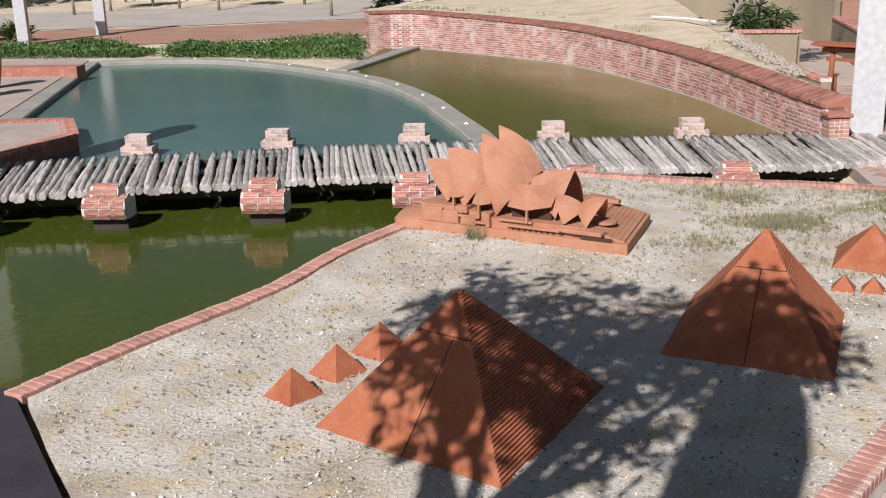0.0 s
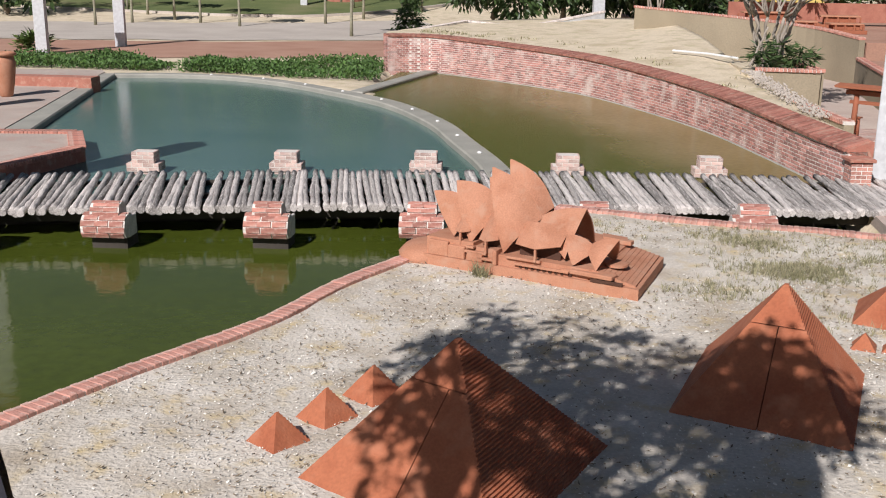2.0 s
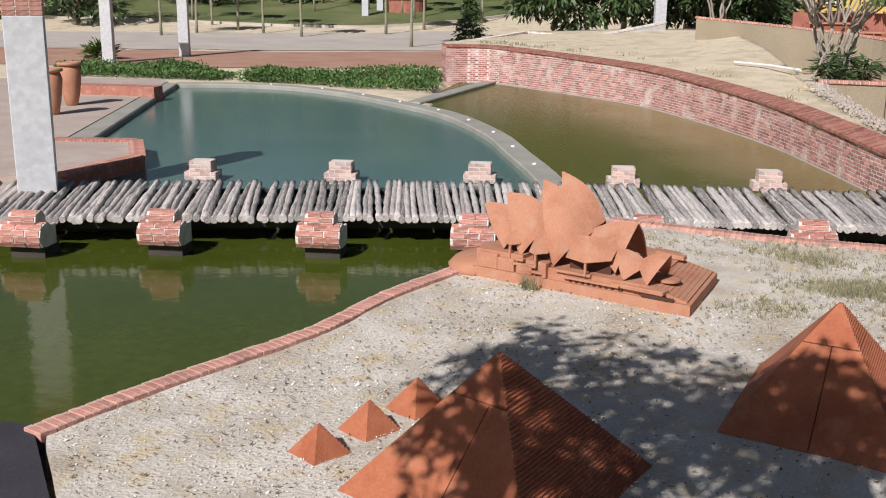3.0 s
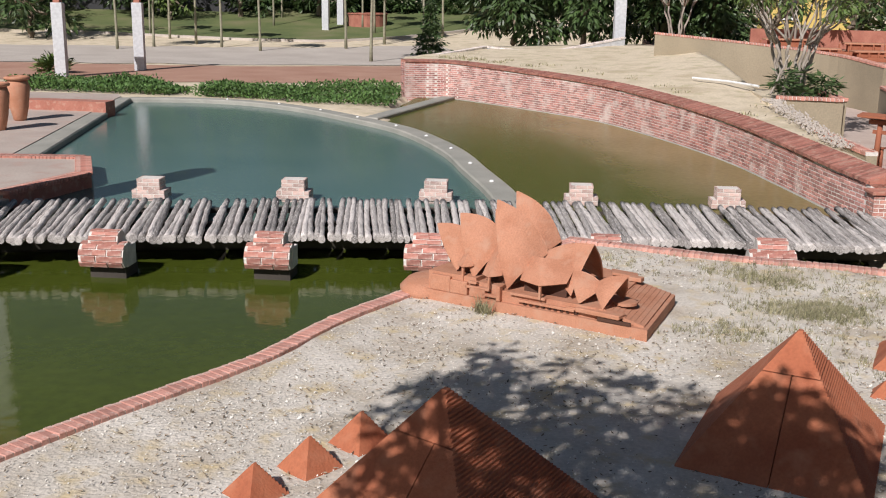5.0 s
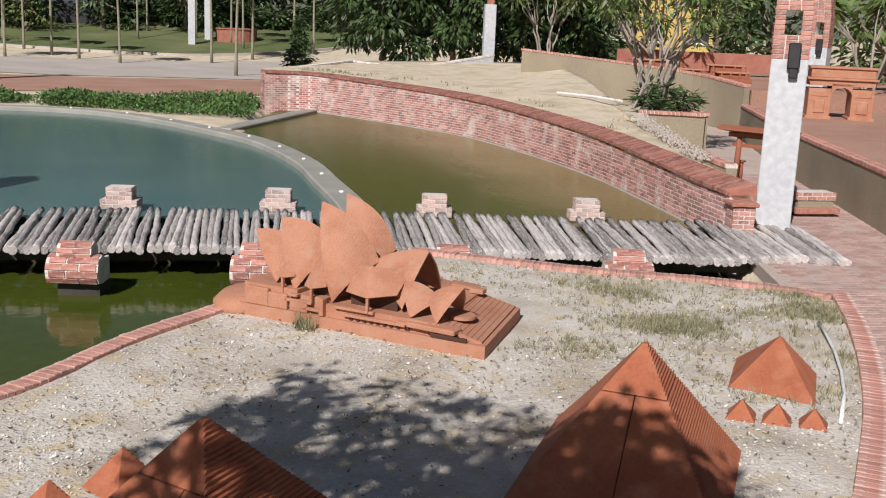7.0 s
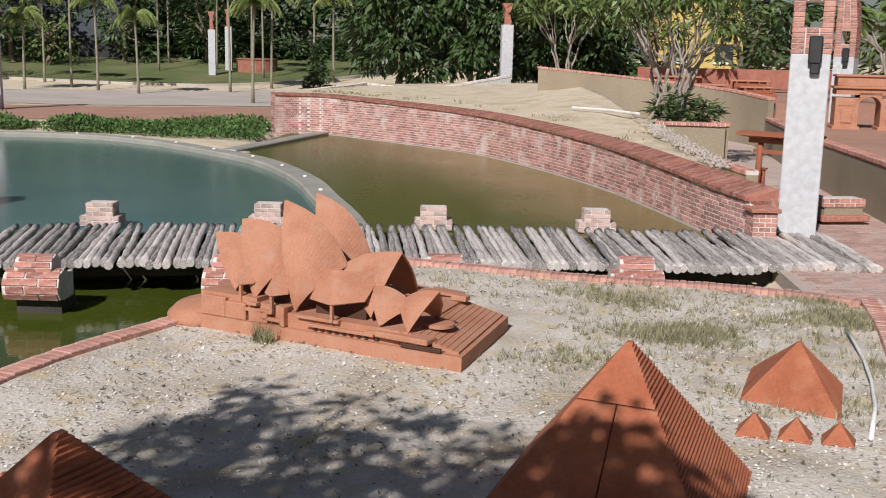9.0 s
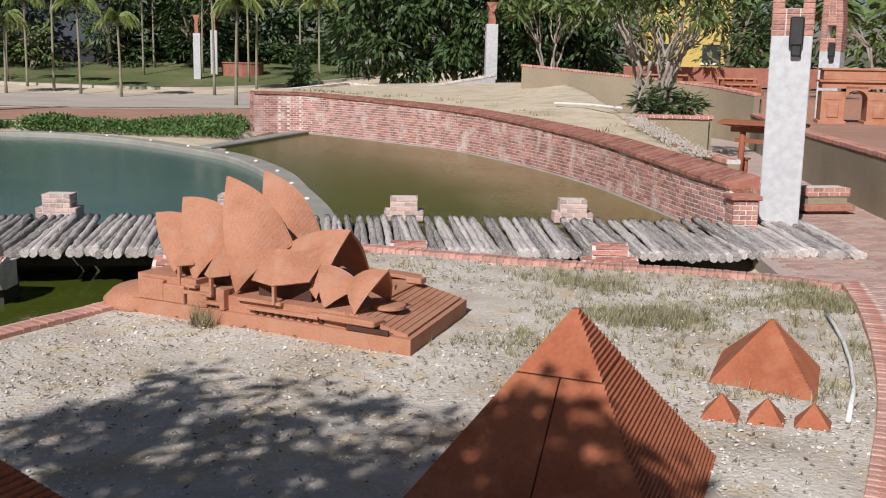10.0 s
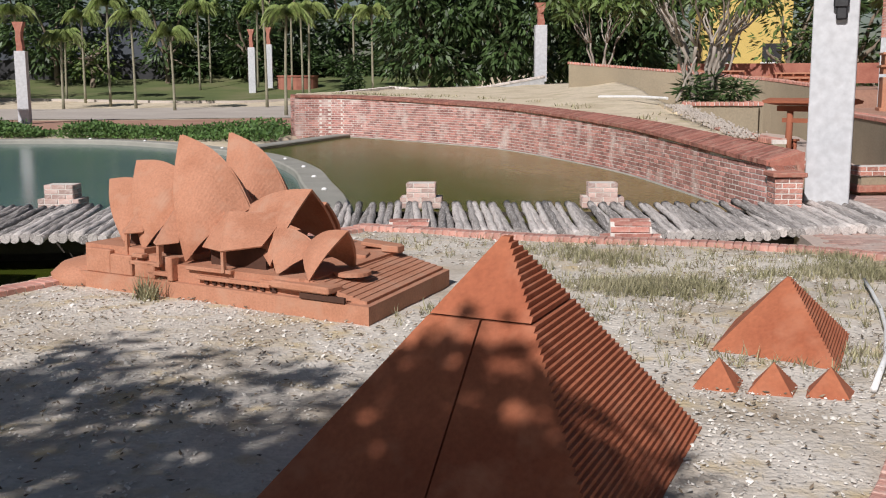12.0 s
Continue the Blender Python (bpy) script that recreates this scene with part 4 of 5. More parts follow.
# ---- plants ----
def leaf_cloud(bm, centre, radii, count, size, droop=0.5, hollow=0.55, width=0.32):
    """Many narrow pointed leaves, thickest towards the outside of an uneven crown."""
    c = Vector(centre)
    for _ in range(count):
        d = Vector((random.gauss(0, 1), random.gauss(0, 1), random.gauss(0, 1))).normalized()
        r = random.uniform(hollow, 1.0) * (0.78 + 0.42 * noise.noise(d * 2.1 + c * 0.37))
        p = c + Vector((d.x * radii[0], d.y * radii[1], d.z * radii[2])) * r
        out = Vector((d.x + random.uniform(-0.7, 0.7), d.y + random.uniform(-0.7, 0.7), d.z * 0.4 - droop + random.uniform(-0.3, 0.3))).normalized()
        s = size * random.uniform(0.6, 1.25)
        side = out.cross(Vector((random.uniform(-1, 1), random.uniform(-1, 1), 1))).normalized() * s * width
        q = [p, p + out * s * 0.45 + side * 0.6, p + out * s, p + out * s * 0.45 - side * 0.6]
        bm.faces.new([bm.verts.new(v) for v in q])


def limb(bm, a, b, r0, r1, wob=0.1, n=6):
    a, b = Vector(a), Vector(b)
    pts = [a.lerp(b, i / n) + (Vector((random.uniform(-1, 1), random.uniform(-1, 1), random.uniform(-0.4, 0.4))) * wob if 0 < i < n else Vector()) for i in range(n + 1)]
    tube(bm, pts, [r0 + (r1 - r0) * i / n for i in range(n + 1)], 7)


def tree(at, label, lobes, leaf, size, count, trunk=0.12, fork=1.2, droop=0.5, hollow=0.45, every=1):
    ob = thing("tree", label, "tree", "", at)
    bm = bmesh.new()
    limb(bm, (0, 0, -0.1), (random.uniform(-0.1, 0.1), 0, fork), trunk, trunk * 0.75, 0.04)
    for (x, y, z), rad in lobes[::every]:
        limb(bm, (0, 0, fork * 0.9), (x, y, z), trunk * 0.6, trunk * 0.15, 0.12)
    part("trunk", bm, BARK, ob, smooth=True)
    bm = bmesh.new()
    for (x, y, z), rad in lobes:
        leaf_cloud(bm, (x, y, z), rad, int(count * rad[0] * rad[2]), size, droop, hollow)
    part("crown", bm, leaf, ob)
    return ob


def build_shade_tree():
    """The tree behind the walk, whose shade falls on the sand."""
    sx, sy, cot = SHADOW.x, SHADOW.y, 1 / math.tan(SUN_EL)
    bx, by, bz = -0.9, 1.0, 1.5
    lobes = []
    for gx, gy, h, r in ((0.75, 10.0, 5.0, 1.0), (1.45, 9.55, 5.3, 0.9), (0.35, 9.3, 4.8, 0.8), (0.9, 8.6, 5.0, 0.9), (1.5, 8.7, 4.6, 0.8), (1.0, 7.6, 4.4, 0.8), (0.45, 7.7, 4.7, 0.55), (1.5, 8.0, 4.6, 0.7), (2.5, 8.9, 4.9, 0.75), (2.15, 9.6, 5.3, 0.7), (1.5, 7.0, 4.3, 0.55), (3.0, 9.3, 5.0, 0.5), (2.45, 9.25, 5.2, 0.6), (2.2, 8.75, 4.8, 0.55), (3.0, 8.8, 4.6, 0.45), (0.2, 10.2, 5.1, 0.45), (2.35, 9.35, 5.2, 0.5), (2.1, 9.05, 5.0, 0.5), (2.55, 8.75, 4.9, 0.5), (3.1, 9.2, 5.1, 0.3), (0.3, 9.9, 4.9, 0.5)):
        n = int((14 if 8.4 < gy < 9.7 and 0.85 < gx < 2.1 else 11) * r * r + 3)
        for k in range(n):
            a, q = k * 2.399 + gx, r * ((k + 0.5) / n) ** 0.5 * random.uniform(0.85, 1.1)
            x, y, z = gx + q * math.cos(a), gy + q * math.sin(a) * 1.25, h + random.uniform(-0.35, 0.35)
            c = random.uniform(0.19, 0.33)
            lobes.append(((x - sx * cot * z - bx, y - sy * cot * z - by, z - bz), (c, c, c * 0.7)))
    tree((bx, by, bz), "leafy shade tree standing on the upper landing", lobes, LEAF, 0.17, 1050, 0.11, 2.4, 0.3, 0.05, 14)


build_shade_tree()


def build_big_trees():
    for x, y, h, w in ((-4.2, 53.0, 7.2, 2.8), (-0.8, 53.0, 6.8, 2.6), (2.6, 54.0, 7.0, 2.6), (5.2, 55.0, 6.6, 2.4)):
        lobes = []
        for k in range(13):
            z = 0.7 + (h - 1.2) * (k + 0.5) / 13
            a = k * 2.4
            rr = w * (0.55 + 0.2 * math.sin(k * 1.7))
            lobes.append(((math.cos(a) * rr * 0.75, math.sin(a) * rr * 0.7 - 0.2, z), (w * 0.55, w * 0.5, h * 0.14)))
        base = 1.0 if x > -6 else height(x, y)
        tree((x, y, base - 0.1), "dense dark green tree with long drooping leaves to the ground", lobes, LEAF, 0.42, 300, 0.16, 1.8, 0.8, 0.5)
    for x, y, h, w, m, s in ((18, 48, 8, 3.5, LEAF2, 0.6), (14.5, 55, 7, 3, LEAF, 0.6), (8.3, 58, 6, 2.2, LEAF2, 0.4), (12.2, 57, 6.5, 2.0, LEAF2, 0.4), (10.4, 60, 3.2, 1.6, LEAF, 0.4), (-13.0, 96, 7, 4, LEAF, 0.7), (-24, 92, 9, 5, LEAF, 0.8), (-34, 95, 10, 6, LEAF, 0.9), (-45, 92, 11, 6, LEAF, 0.9), (-58, 90, 12, 7, LEAF, 1.0), (-19, 100, 12, 6, LEAF, 0.9), (-29, 104, 13, 7, LEAF, 0.9), (-8, 92, 11, 6, LEAF, 0.9), (4, 80, 11, 6, LEAF, 0.9), (15, 74, 10, 5, LEAF, 0.8), (24, 62, 9, 5, LEAF2, 0.7), (-40, 86, 10, 4.5, LEAF, 0.7), (-31, 87, 9, 3.6, LEAF, 0.6), (-52, 85, 10, 4.5, LEAF, 0.7), (-24.5, 88, 8, 3.4, LEAF, 0.6), (-36, 84, 5, 2.4, LEAF2, 0.5), (-47, 82, 5, 2.6, LEAF, 0.5), (-40, 70, 8, 4, LEAF, 0.7), (-50, 74, 9, 5, LEAF, 0.7)):
        lobes = []
        for k in range(9):
            a = k * 2.4
            lobes.append(((math.cos(a) * w * 0.55, math.sin(a) * w * 0.5, 1.0 + (h - 2) * (k + 0.5) / 9), (w * 0.55, w * 0.5, h * 0.16)))
        tree((x, y, height(x, y) - 0.1), "tall dark tree at the edge of the garden", lobes, m, s, 55, 0.25, 2.5, 0.4, 0.4)


build_big_trees()


def palm(at, high, label="slender palm with a tuft of drooping yellow-green fronds"):
    ob = thing("palm_tree", label, "palm", "garden palms", at)
    bm = bmesh.new()
    lean = random.uniform(-0.15, 0.15)
    tube(bm, [(lean * (i / 6) ** 2, 0, high * i / 6 - 0.1) for i in range(7)], [0.11, 0.085, 0.08, 0.075, 0.07, 0.07, 0.08], 8)
    part("trunk", bm, PALMBARK, ob, smooth=True)
    bm = bmesh.new()
    for k in range(30):
        a = k * 2.399 + random.uniform(-0.2, 0.2)
        rise = random.uniform(0.4, 2.0)
        ln = random.uniform(1.1, 1.8)
        d = Vector((math.cos(a), math.sin(a), 0))
        pts = [Vector((lean, 0, high)) + d * ln * f * (1 - 0.18 * f) + Vector((0, 0, rise * f - (0.40 + rise * 0.55) * f * f * ln)) for f in (0, 0.2, 0.4, 0.6, 0.8, 1.0)]
        side = Vector((-d.y, d.x, 0))
        for i in range(5):
            for q in range(4):
                f = (q + 0.5) / 4
                p = pts[i].lerp(pts[i + 1], f)
                for s in (-1, 1):
                    tipv = p + side * s * 0.34 * (1 - 0.10 * i) + d * 0.16 + Vector((0, 0, -0.32))
                    w = d * 0.045
                    bm.faces.new([bm.verts.new(v) for v in (p - w, p + w, tipv)])
    part("fronds", bm, PALM, ob)
    return ob


PALMBARK = surface("palm_bark", ((0.20, 0.19, 0.13), (0.30, 0.28, 0.20)), 6.0, 0.9, 0.4, 30)


def build_palms():
    for x, y, h in ((-30.0, 63.0, 5.4), (-28.8, 65.6, 4.0), (-33.5, 75.0, 4.2), (-30.6, 72.0, 5.4), (-27.2, 68.6, 6.0), (-24.6, 66.6, 5.2), (-21.2, 64.4, 4.2), (-26.4, 82.0, 5.8), (-27.4, 87.0, 5.6), (-16.6, 67.6, 6.6), (-12.6, 58.2, 4.9), (-19.2, 82.0, 5.4), (-15.0, 71.5, 5.6), (-14.0, 80.0, 5.4), (-12.0, 77.0, 5.4), (-17.4, 78.5, 5.6), (-36.5, 68.0, 5.2), (-22.5, 84.0, 5.6)):
        palm((x, y, height(x, y)), h * 1.08)
    bush = thing("bush", "dark conical shrub on the lawn", "shrub", "", (-10.4, 64.0, height(-10.4, 64.0)))
    bm = bmesh.new()
    for k in range(7):
        leaf_cloud(bm, (0, 0, 0.3 + 0.45 * k), (1.25 - 0.15 * k, 1.2 - 0.15 * k, 0.4), 420 - 45 * k, 0.28, 0.4, 0.4)
    part("foliage", bm, LEAF, bush)
    bush = thing("bush", "small green agave-like bush beside the far pillars", "shrub", "", (-23.6, 44.5, height(-23.6, 44.5)))
    bm = bmesh.new()
    leaf_cloud(bm, (0, 0, 0.35), (0.9, 0.8, 0.5), 500, 0.35, -0.3, 0.2)
    part("foliage", bm, LEAF2, bush)
    # hedge row before the far wall
    for x0, x1, y in ((-64, -44, 94), (-44, -27, 92), (-27, -12, 91)):
        ob = thing("hedge", "ragged dark hedge at the back of the garden", "hedge", "", (0, 0, 0))
        bm = bmesh.new()
        for k in range(14):
            x = x0 + (x1 - x0) * (k + 0.5) / 14
            leaf_cloud(bm, (x, y + random.uniform(-1, 1), height(x, y) + 1.0), (1.1, 1.0, 1.2 + random.uniform(-0.3, 0.6)), 320, 0.5, 0.2, 0.3)
        part("foliage", bm, LEAF, ob)


build_palms()


def build_weeds():
    """Creeping green plants along the far rim."""
    bm = bmesh.new()
    lower = spline(V2((-20.5, 36.4), (-16.8, 36.6), (-14.3, 36.4), (-11.2, 36.2), (-8.6, 35.4), (-6.3, 35.3)), 90)
    upper = spline(V2((-22.5, 39.5), (-18.5, 41.2), (-14.0, 38.0), (-11.5, 40.5), (-8.8, 41.6), (-7.0, 40.0)), 90)
    for i in range(90):
        for k in range(230):
            p = lower[i].lerp(upper[i], random.random() ** 1.1)
            if -14.6 < p.x < -13.4 and random.random() < 0.93:
                continue
            lump = 0.42 * max(0.0, 0.6 + noise.noise(Vector((p.x * 0.5, p.y * 0.5, 7))))
            p = p + Vector((random.uniform(-0.2, 0.2), random.uniform(-0.2, 0.2), -0.25 + random.random() * lump))
            d = Vector((random.uniform(-1, 1), random.uniform(-1, 1), random.uniform(0.1, 1))).normalized() * random.uniform(0.07, 0.17)
            s = d.cross(Vector((random.uniform(-1, 1), random.uniform(-1, 1), 0.5))).normalized() * 0.035
            bm.faces.new([bm.verts.new(v) for v in (p, p + d * 0.5 + s, p + d, p + d * 0.5 - s)])
    tagged(link("pond_plants", bm, WEED), "low bright green creeping plants behind the cement rim", "plants", "", "stuff")


build_weeds()


# ---- east beds, walls and models ----
def edged_wall(name, label, pts, top, base, material=None, coping=0.24, bricks=None):
    ob = setting(new(name), label, "wall")
    bm = bmesh.new()
    tops = list(np.interp(np.linspace(0, 1, len(pts)), np.linspace(0, 1, len(top)), top)) if isinstance(top, tuple) else [top] * len(pts)
    run = np.cumsum([0.0] + [(b - a).length for a, b in zip(pts, pts[1:])])
    band(bm, pts, 0.10, 0.10, base, [float(z) - 0.08 for z in tops])
    part("render", bm, material or PLASTER, ob, "tan rendered face")
    bm = bmesh.new()
    band(bm, pts, coping / 2 - 0.01, coping / 2 - 0.01, [float(z) - 0.08 for z in tops], [float(z) - 0.015 for z in tops])
    part("bed", bm, MORTAR, ob)
    me = brick_mesh("brick", (0.085, coping, 0.085), bricks or COPING)
    for k, (p, a) in enumerate(along(pts, 0.098)):
        z = float(np.interp(k * 0.098, run, tops))
        shared("brick", me, ob, pose(p.x, p.y, z - 0.045 + random.uniform(-0.005, 0.005), 0, random.uniform(-2, 2), math.degrees(a)))
    return ob


def build_east():
    edged_wall("wall_bed_east", "tan rendered garden wall with a brick-on-edge coping", spline(V2((7.9, 15.5), (8.19, 19.8), (8.44, 26.8), (8.8, 31.5), (9.2, 36.0)), 30), 0.84, -0.4)
    bm = bmesh.new()
    slab(bm, [(8.0, 15.5), (8.3, 19.8), (8.55, 26.8), (8.9, 31.5), (9.3, 36.0), (22, 38), (22, 14)], -0.4, 0.72)
    setting(link("bed_east", bm, REDEARTH), "raised bed of red earth", "ground")
    edged_wall("wall_bed_north", "tan rendered wall of the far bed with a brick coping", spline(V2((2.3, 42.0), (5.9, 41.8), (8.4, 40.4), (9.5, 37.2)), 24), (2.14, 1.86, 1.58, 1.38), -0.4)
    bm = bmesh.new()
    slab(bm, [(2.4, 42.1), (6.0, 42.0), (8.6, 40.6), (9.7, 37.4), (22, 38.5), (22, 60), (2.0, 60)], -0.4, 1.2)
    setting(link("bed_north", bm, REDEARTH), "raised far bed of reddish earth", "ground")
    # planter with the leggy tree
    edged_wall("wall_planter", "low rendered planter wall with upright bricks on top", V2((5.1, 28.6), (6.62, 28.4)), 1.05, -0.3, coping=0.3)
    edged_wall("wall_planter_side", "side of the planter with a brick coping", V2((6.62, 28.5), (6.3, 31.5)), 1.05, -0.3)
    bm = bmesh.new()
    slab(bm, [(4.9, 28.7), (6.55, 28.5), (6.25, 31.5), (4.7, 32.2)], -0.3, 0.93)
    setting(link("planter_soil", bm, EARTH), "soil of the planter", "ground")
    edged_wall("wall_terrace_edge", "low brick edging beside the walkway", spline(V2((5.1, 28.5), (5.55, 25.6), (5.85, 23.2), (6.0, 22.0)), 16), 0.62, -0.3)
    # pale rubble strip beside it
    bm = bmesh.new()
    for i in range(800):
        f = random.random()
        p = Vector((5.0, 28.4, 0)).lerp(Vector((5.75, 22.6, 0)), f)
        r = random.uniform(0.012, 0.036)
        bmesh.ops.create_icosphere(bm, subdivisions=1, radius=r, matrix=pose(p.x - 0.12 + random.gauss(0, 0.12), p.y, 0.98 - 0.36 * f + random.uniform(-0.04, 0.03), random.uniform(0, 90), random.uniform(0, 90), 0) @ Matrix.Diagonal((1.2, 0.9, 0.6, 1)))
    tagged(link("rubble_strip", bm, PALE), "strip of pale broken mortar along the brick edging", "rubble", "", "stuff")
    # block seats by the pillar
    ob = thing("brick_bench", "low rendered block with a red brick top beside the pillar", "bench")
    brick_box(ob, (0.75, 0.4, 0.14), (7.35, 21.6, 0.12), 15, mat=COPING)
    part("body", boxm((0.68, 0.34, 0.4), pose(7.35, 21.6, -0.06, 0, 0, 15)), PLASTER, ob, "tan rendered body")
    part("foot", boxm((0.85, 0.5, 0.1), pose(7.35, 21.55, -0.06, 0, 0, 15), 0.01), COPING_FLAT, ob, "pink brick plinth")
    ob = thing("wall_end_pier", "square brick pier at the end of the curved wall", "pier")
    brick_box(ob, (0.36, 0.36, 0.62), (5.66, 19.46, -0.35), 8)
    part("cap", boxm((0.44, 0.44, 0.06), pose(5.66, 19.46, 0.305, 0, 0, 8), 0.01), COPING_FLAT, ob)
    ob = thing("wall_end_pier", "low rendered block with a brick top beside the pillar", "pier")
    part("body", boxm((0.55, 0.4, 0.6), pose(6.0, 20.75, 0.0, 0, 0, 8)), PLASTER, ob)
    brick_box(ob, (0.62, 0.46, 0.13), (6.0, 20.75, 0.28), 8, mat=COPING)
    # gate model
    ob = thing("gate_model", "small red-brown wooden shrine gate model with a wide flat roof beam", "model gate", "", (6.62, 22.9, 0.08), -38)
    for x in (-0.36, 0.36):
        bm = bmesh.new()
        tube(bm, [(x * 1.06, 0, 0), (x, 0, 0.95)], [0.062, 0.05], 12)
        post = part("post", bm, REDCLAY, ob, smooth=True)
        bm = bmesh.new()
        lathe(bm, [(0.085, 0), (0.085, 0.06), (0.06, 0.08)], 12, pose(x * 1.06, 0, 0))
        part("post_base", bm, REDCLAY, post)
        for y in (-0.22, 0.22):
            bm = bmesh.new()
            tube(bm, [(x * 1.06, y, 0), (x * 1.06, y, 0.44)], [0.045, 0.04], 10)
            small = part("side_post", bm, REDCLAY, ob, smooth=True)
            part("cap", boxm((0.12, 0.12, 0.03), pose(x * 1.06, y, 0.45)), REDCLAY, small)
        for z in (0.16, 0.36):
            part("tie", boxm((0.03, 0.56, 0.04), pose(x * 1.06, 0, z)), REDCLAY, ob)
    part("tie_beam", boxm((0.98, 0.05, 0.07), pose(0, 0, 0.78)), REDCLAY, ob)
    part("lintel", boxm((1.16, 0.10, 0.09), pose(0, 0, 0.97), 0.01), REDCLAY, ob)
    bm = bmesh.new()
    v = [bm.verts.new(p) for p in ((-0.72, -0.24, 1.06), (0.72, -0.24, 1.06), (0.72, 0.24, 1.06), (-0.72, 0.24, 1.06), (-0.62, 0, 1.02), (0.62, 0, 1.02), (-0.74, -0.24, 1.10), (0.74, -0.24, 1.10), (0.74, 0.24, 1.10), (-0.74, 0.24, 1.10), (-0.74, 0, 1.14), (0.74, 0, 1.14))]
    for f in ((0, 1, 5, 4), (2, 3, 4, 5), (0, 6, 7, 1), (2, 8, 9, 3), (6, 10, 11, 7), (8, 11, 10, 9), (0, 4, 10, 6), (3, 9, 10, 4), (1, 7, 11, 5), (2, 5, 11, 8)):
        bm.faces.new([v[i] for i in f])
    bmesh.ops.recalc_face_normals(bm, faces=bm.faces)
    part("roof", bm, REDCLAY, ob, "broad roof beam")
    # triumphal arch model
    ob = thing("arch_model", "terracotta model of a triumphal arch on the raised bed", "model building", "", (11.2, 33.3, 0.70), -8)
    W, D, H = 1.75, 0.85, 1.5
    for s in (-1, 1):
        part("leg", boxm((0.60, D, 0.86), pose(s * (W / 2 - 0.30), 0, 0.43), 0.01), CLAY, ob)
        part("plinth", boxm((0.70, D + 0.1, 0.1), pose(s * (W / 2 - 0.30), 0, 0.05), 0.01), CLAY, ob)
        part("relief", boxm((0.30, 0.06, 0.36), pose(s * (W / 2 - 0.30), -D / 2, 0.36), 0.02), CLAY, ob)
        part("panel", boxm((0.44, 0.03, 0.16), pose(s * (W / 2 - 0.30), -D / 2, 0.72), 0.01), CLAY, ob)
    bm = bmesh.new()
    n = 12
    front = []
    for y in (-D / 2, D / 2):
        low = [bm.verts.new((-0.275 * math.cos(math.pi * i / n), y, 0.66 + 0.24 * math.sin(math.pi * i / n))) for i in range(n + 1)]
        top = [bm.verts.new((-0.275 + 0.55 * i / n, y, 1.0)) for i in range(n + 1)]
        front.append((low, top))
        for i in range(n):
            bm.faces.new((low[i], low[i + 1], top[i + 1], top[i]))
    for i in range(n):
        bm.faces.new((front[0][0][i], front[0][0][i + 1], front[1][0][i + 1], front[1][0][i]))
    bmesh.ops.recalc_face_normals(bm, faces=bm.faces)
    part("vault", bm, CLAY, ob)
    part("entablature", boxm((W, D, 0.16), pose(0, 0, 0.94 + 0.08)), CLAY, ob)
    part("cornice", boxm((W + 0.14, D + 0.14, 0.06), pose(0, 0, 1.13), 0.01), CLAY, ob)
    part("attic", boxm((W - 0.04, D - 0.04, 0.26), pose(0, 0, 1.29), 0.01), CLAY, ob)
    part("crown", boxm((W + 0.06, D + 0.06, 0.06), pose(0, 0, 1.44), 0.01), CLAY, ob)
    # second model, a ruined round arena
    ob = thing("arena_model", "terracotta model of a ruined round arena", "model building", "", (13.1, 31.0, 0.70), 0)
    for ring, (r, h) in enumerate(((0.9, 0.55), (0.78, 0.95))):
        bm = bmesh.new()
        for k in range(26):
            a = 2 * math.pi * k / 26
            if ring and 2.2 < a < 4.6:
                continue
            box(bm, (0.09, 0.12, h), pose(r * math.cos(a), r * math.sin(a), h / 2, 0, 0, math.degrees(a)))
        for z in (h * 0.5, h * 0.97):
            lathe(bm, [(r - 0.07, z - 0.04), (r + 0.07, z - 0.04), (r + 0.07, z + 0.04), (r - 0.07, z + 0.04)], 26)
        part("ring", bm, CLAY, ob)
    # broken clay models on the far bed
    for x, y, w, d, h, a in ((6.8, 44.4, 1.6, 1.0, 0.35, 8), (8.4, 43.6, 1.9, 1.2, 0.45, -6), (10.0, 43.0, 1.6, 1.1, 0.4, 4), (7.6, 46.4, 2.6, 1.2, 0.7, 3), (10.4, 46.0, 2.0, 1.2, 0.6, -5)):
        ob = thing("temple_model", "low terracotta model of a temple with flat roofs", "model building", "temple models", (x, y, 1.2), a)
        part("platform", boxm((w, d, h * 0.35), pose(0, 0, h * 0.175), 0.01), REDCLAY, ob)
        part("hall", boxm((w * 0.6, d * 0.6, h * 0.5), pose(0.1, 0, h * 0.6), 0.01), REDCLAY, ob)
        part("roof", boxm((w * 0.75, d * 0.75, 0.06), pose(0.1, 0, h * 0.88), 0.01), CLAY, ob)
        for k in range(5):
            part("column", boxm((0.06, 0.06, h * 0.5), pose(-w * 0.42 + k * w * 0.21, -d * 0.42, h * 0.6)), REDCLAY, ob)
    ob = setting(new("wall_far_brick"), "low red brick wall before the yellow house", "wall")
    part("body", boxm((9, 0.3, 0.8), pose(11.0, 49.5, 1.75)), BRICKFAR, ob)
    ob = thing("yellow_house", "yellow painted house behind the trees", "house", "", (11.2, 64.0, 1.0))
    part("wall", boxm((4.6, 5.0, 6.4), pose(0, 2.5, 3.2)), YELLOW, ob)
    part("roof", boxm((5.4, 5.8, 0.3), pose(0, 2.5, 6.5), 0.05), COPING_FLAT, ob)
    for x in (-1.3, 1.3):
        w = part("window", boxm((1.0, 0.1, 1.0), pose(x, -0.03, 1.9)), BLACK, ob, "dark window")
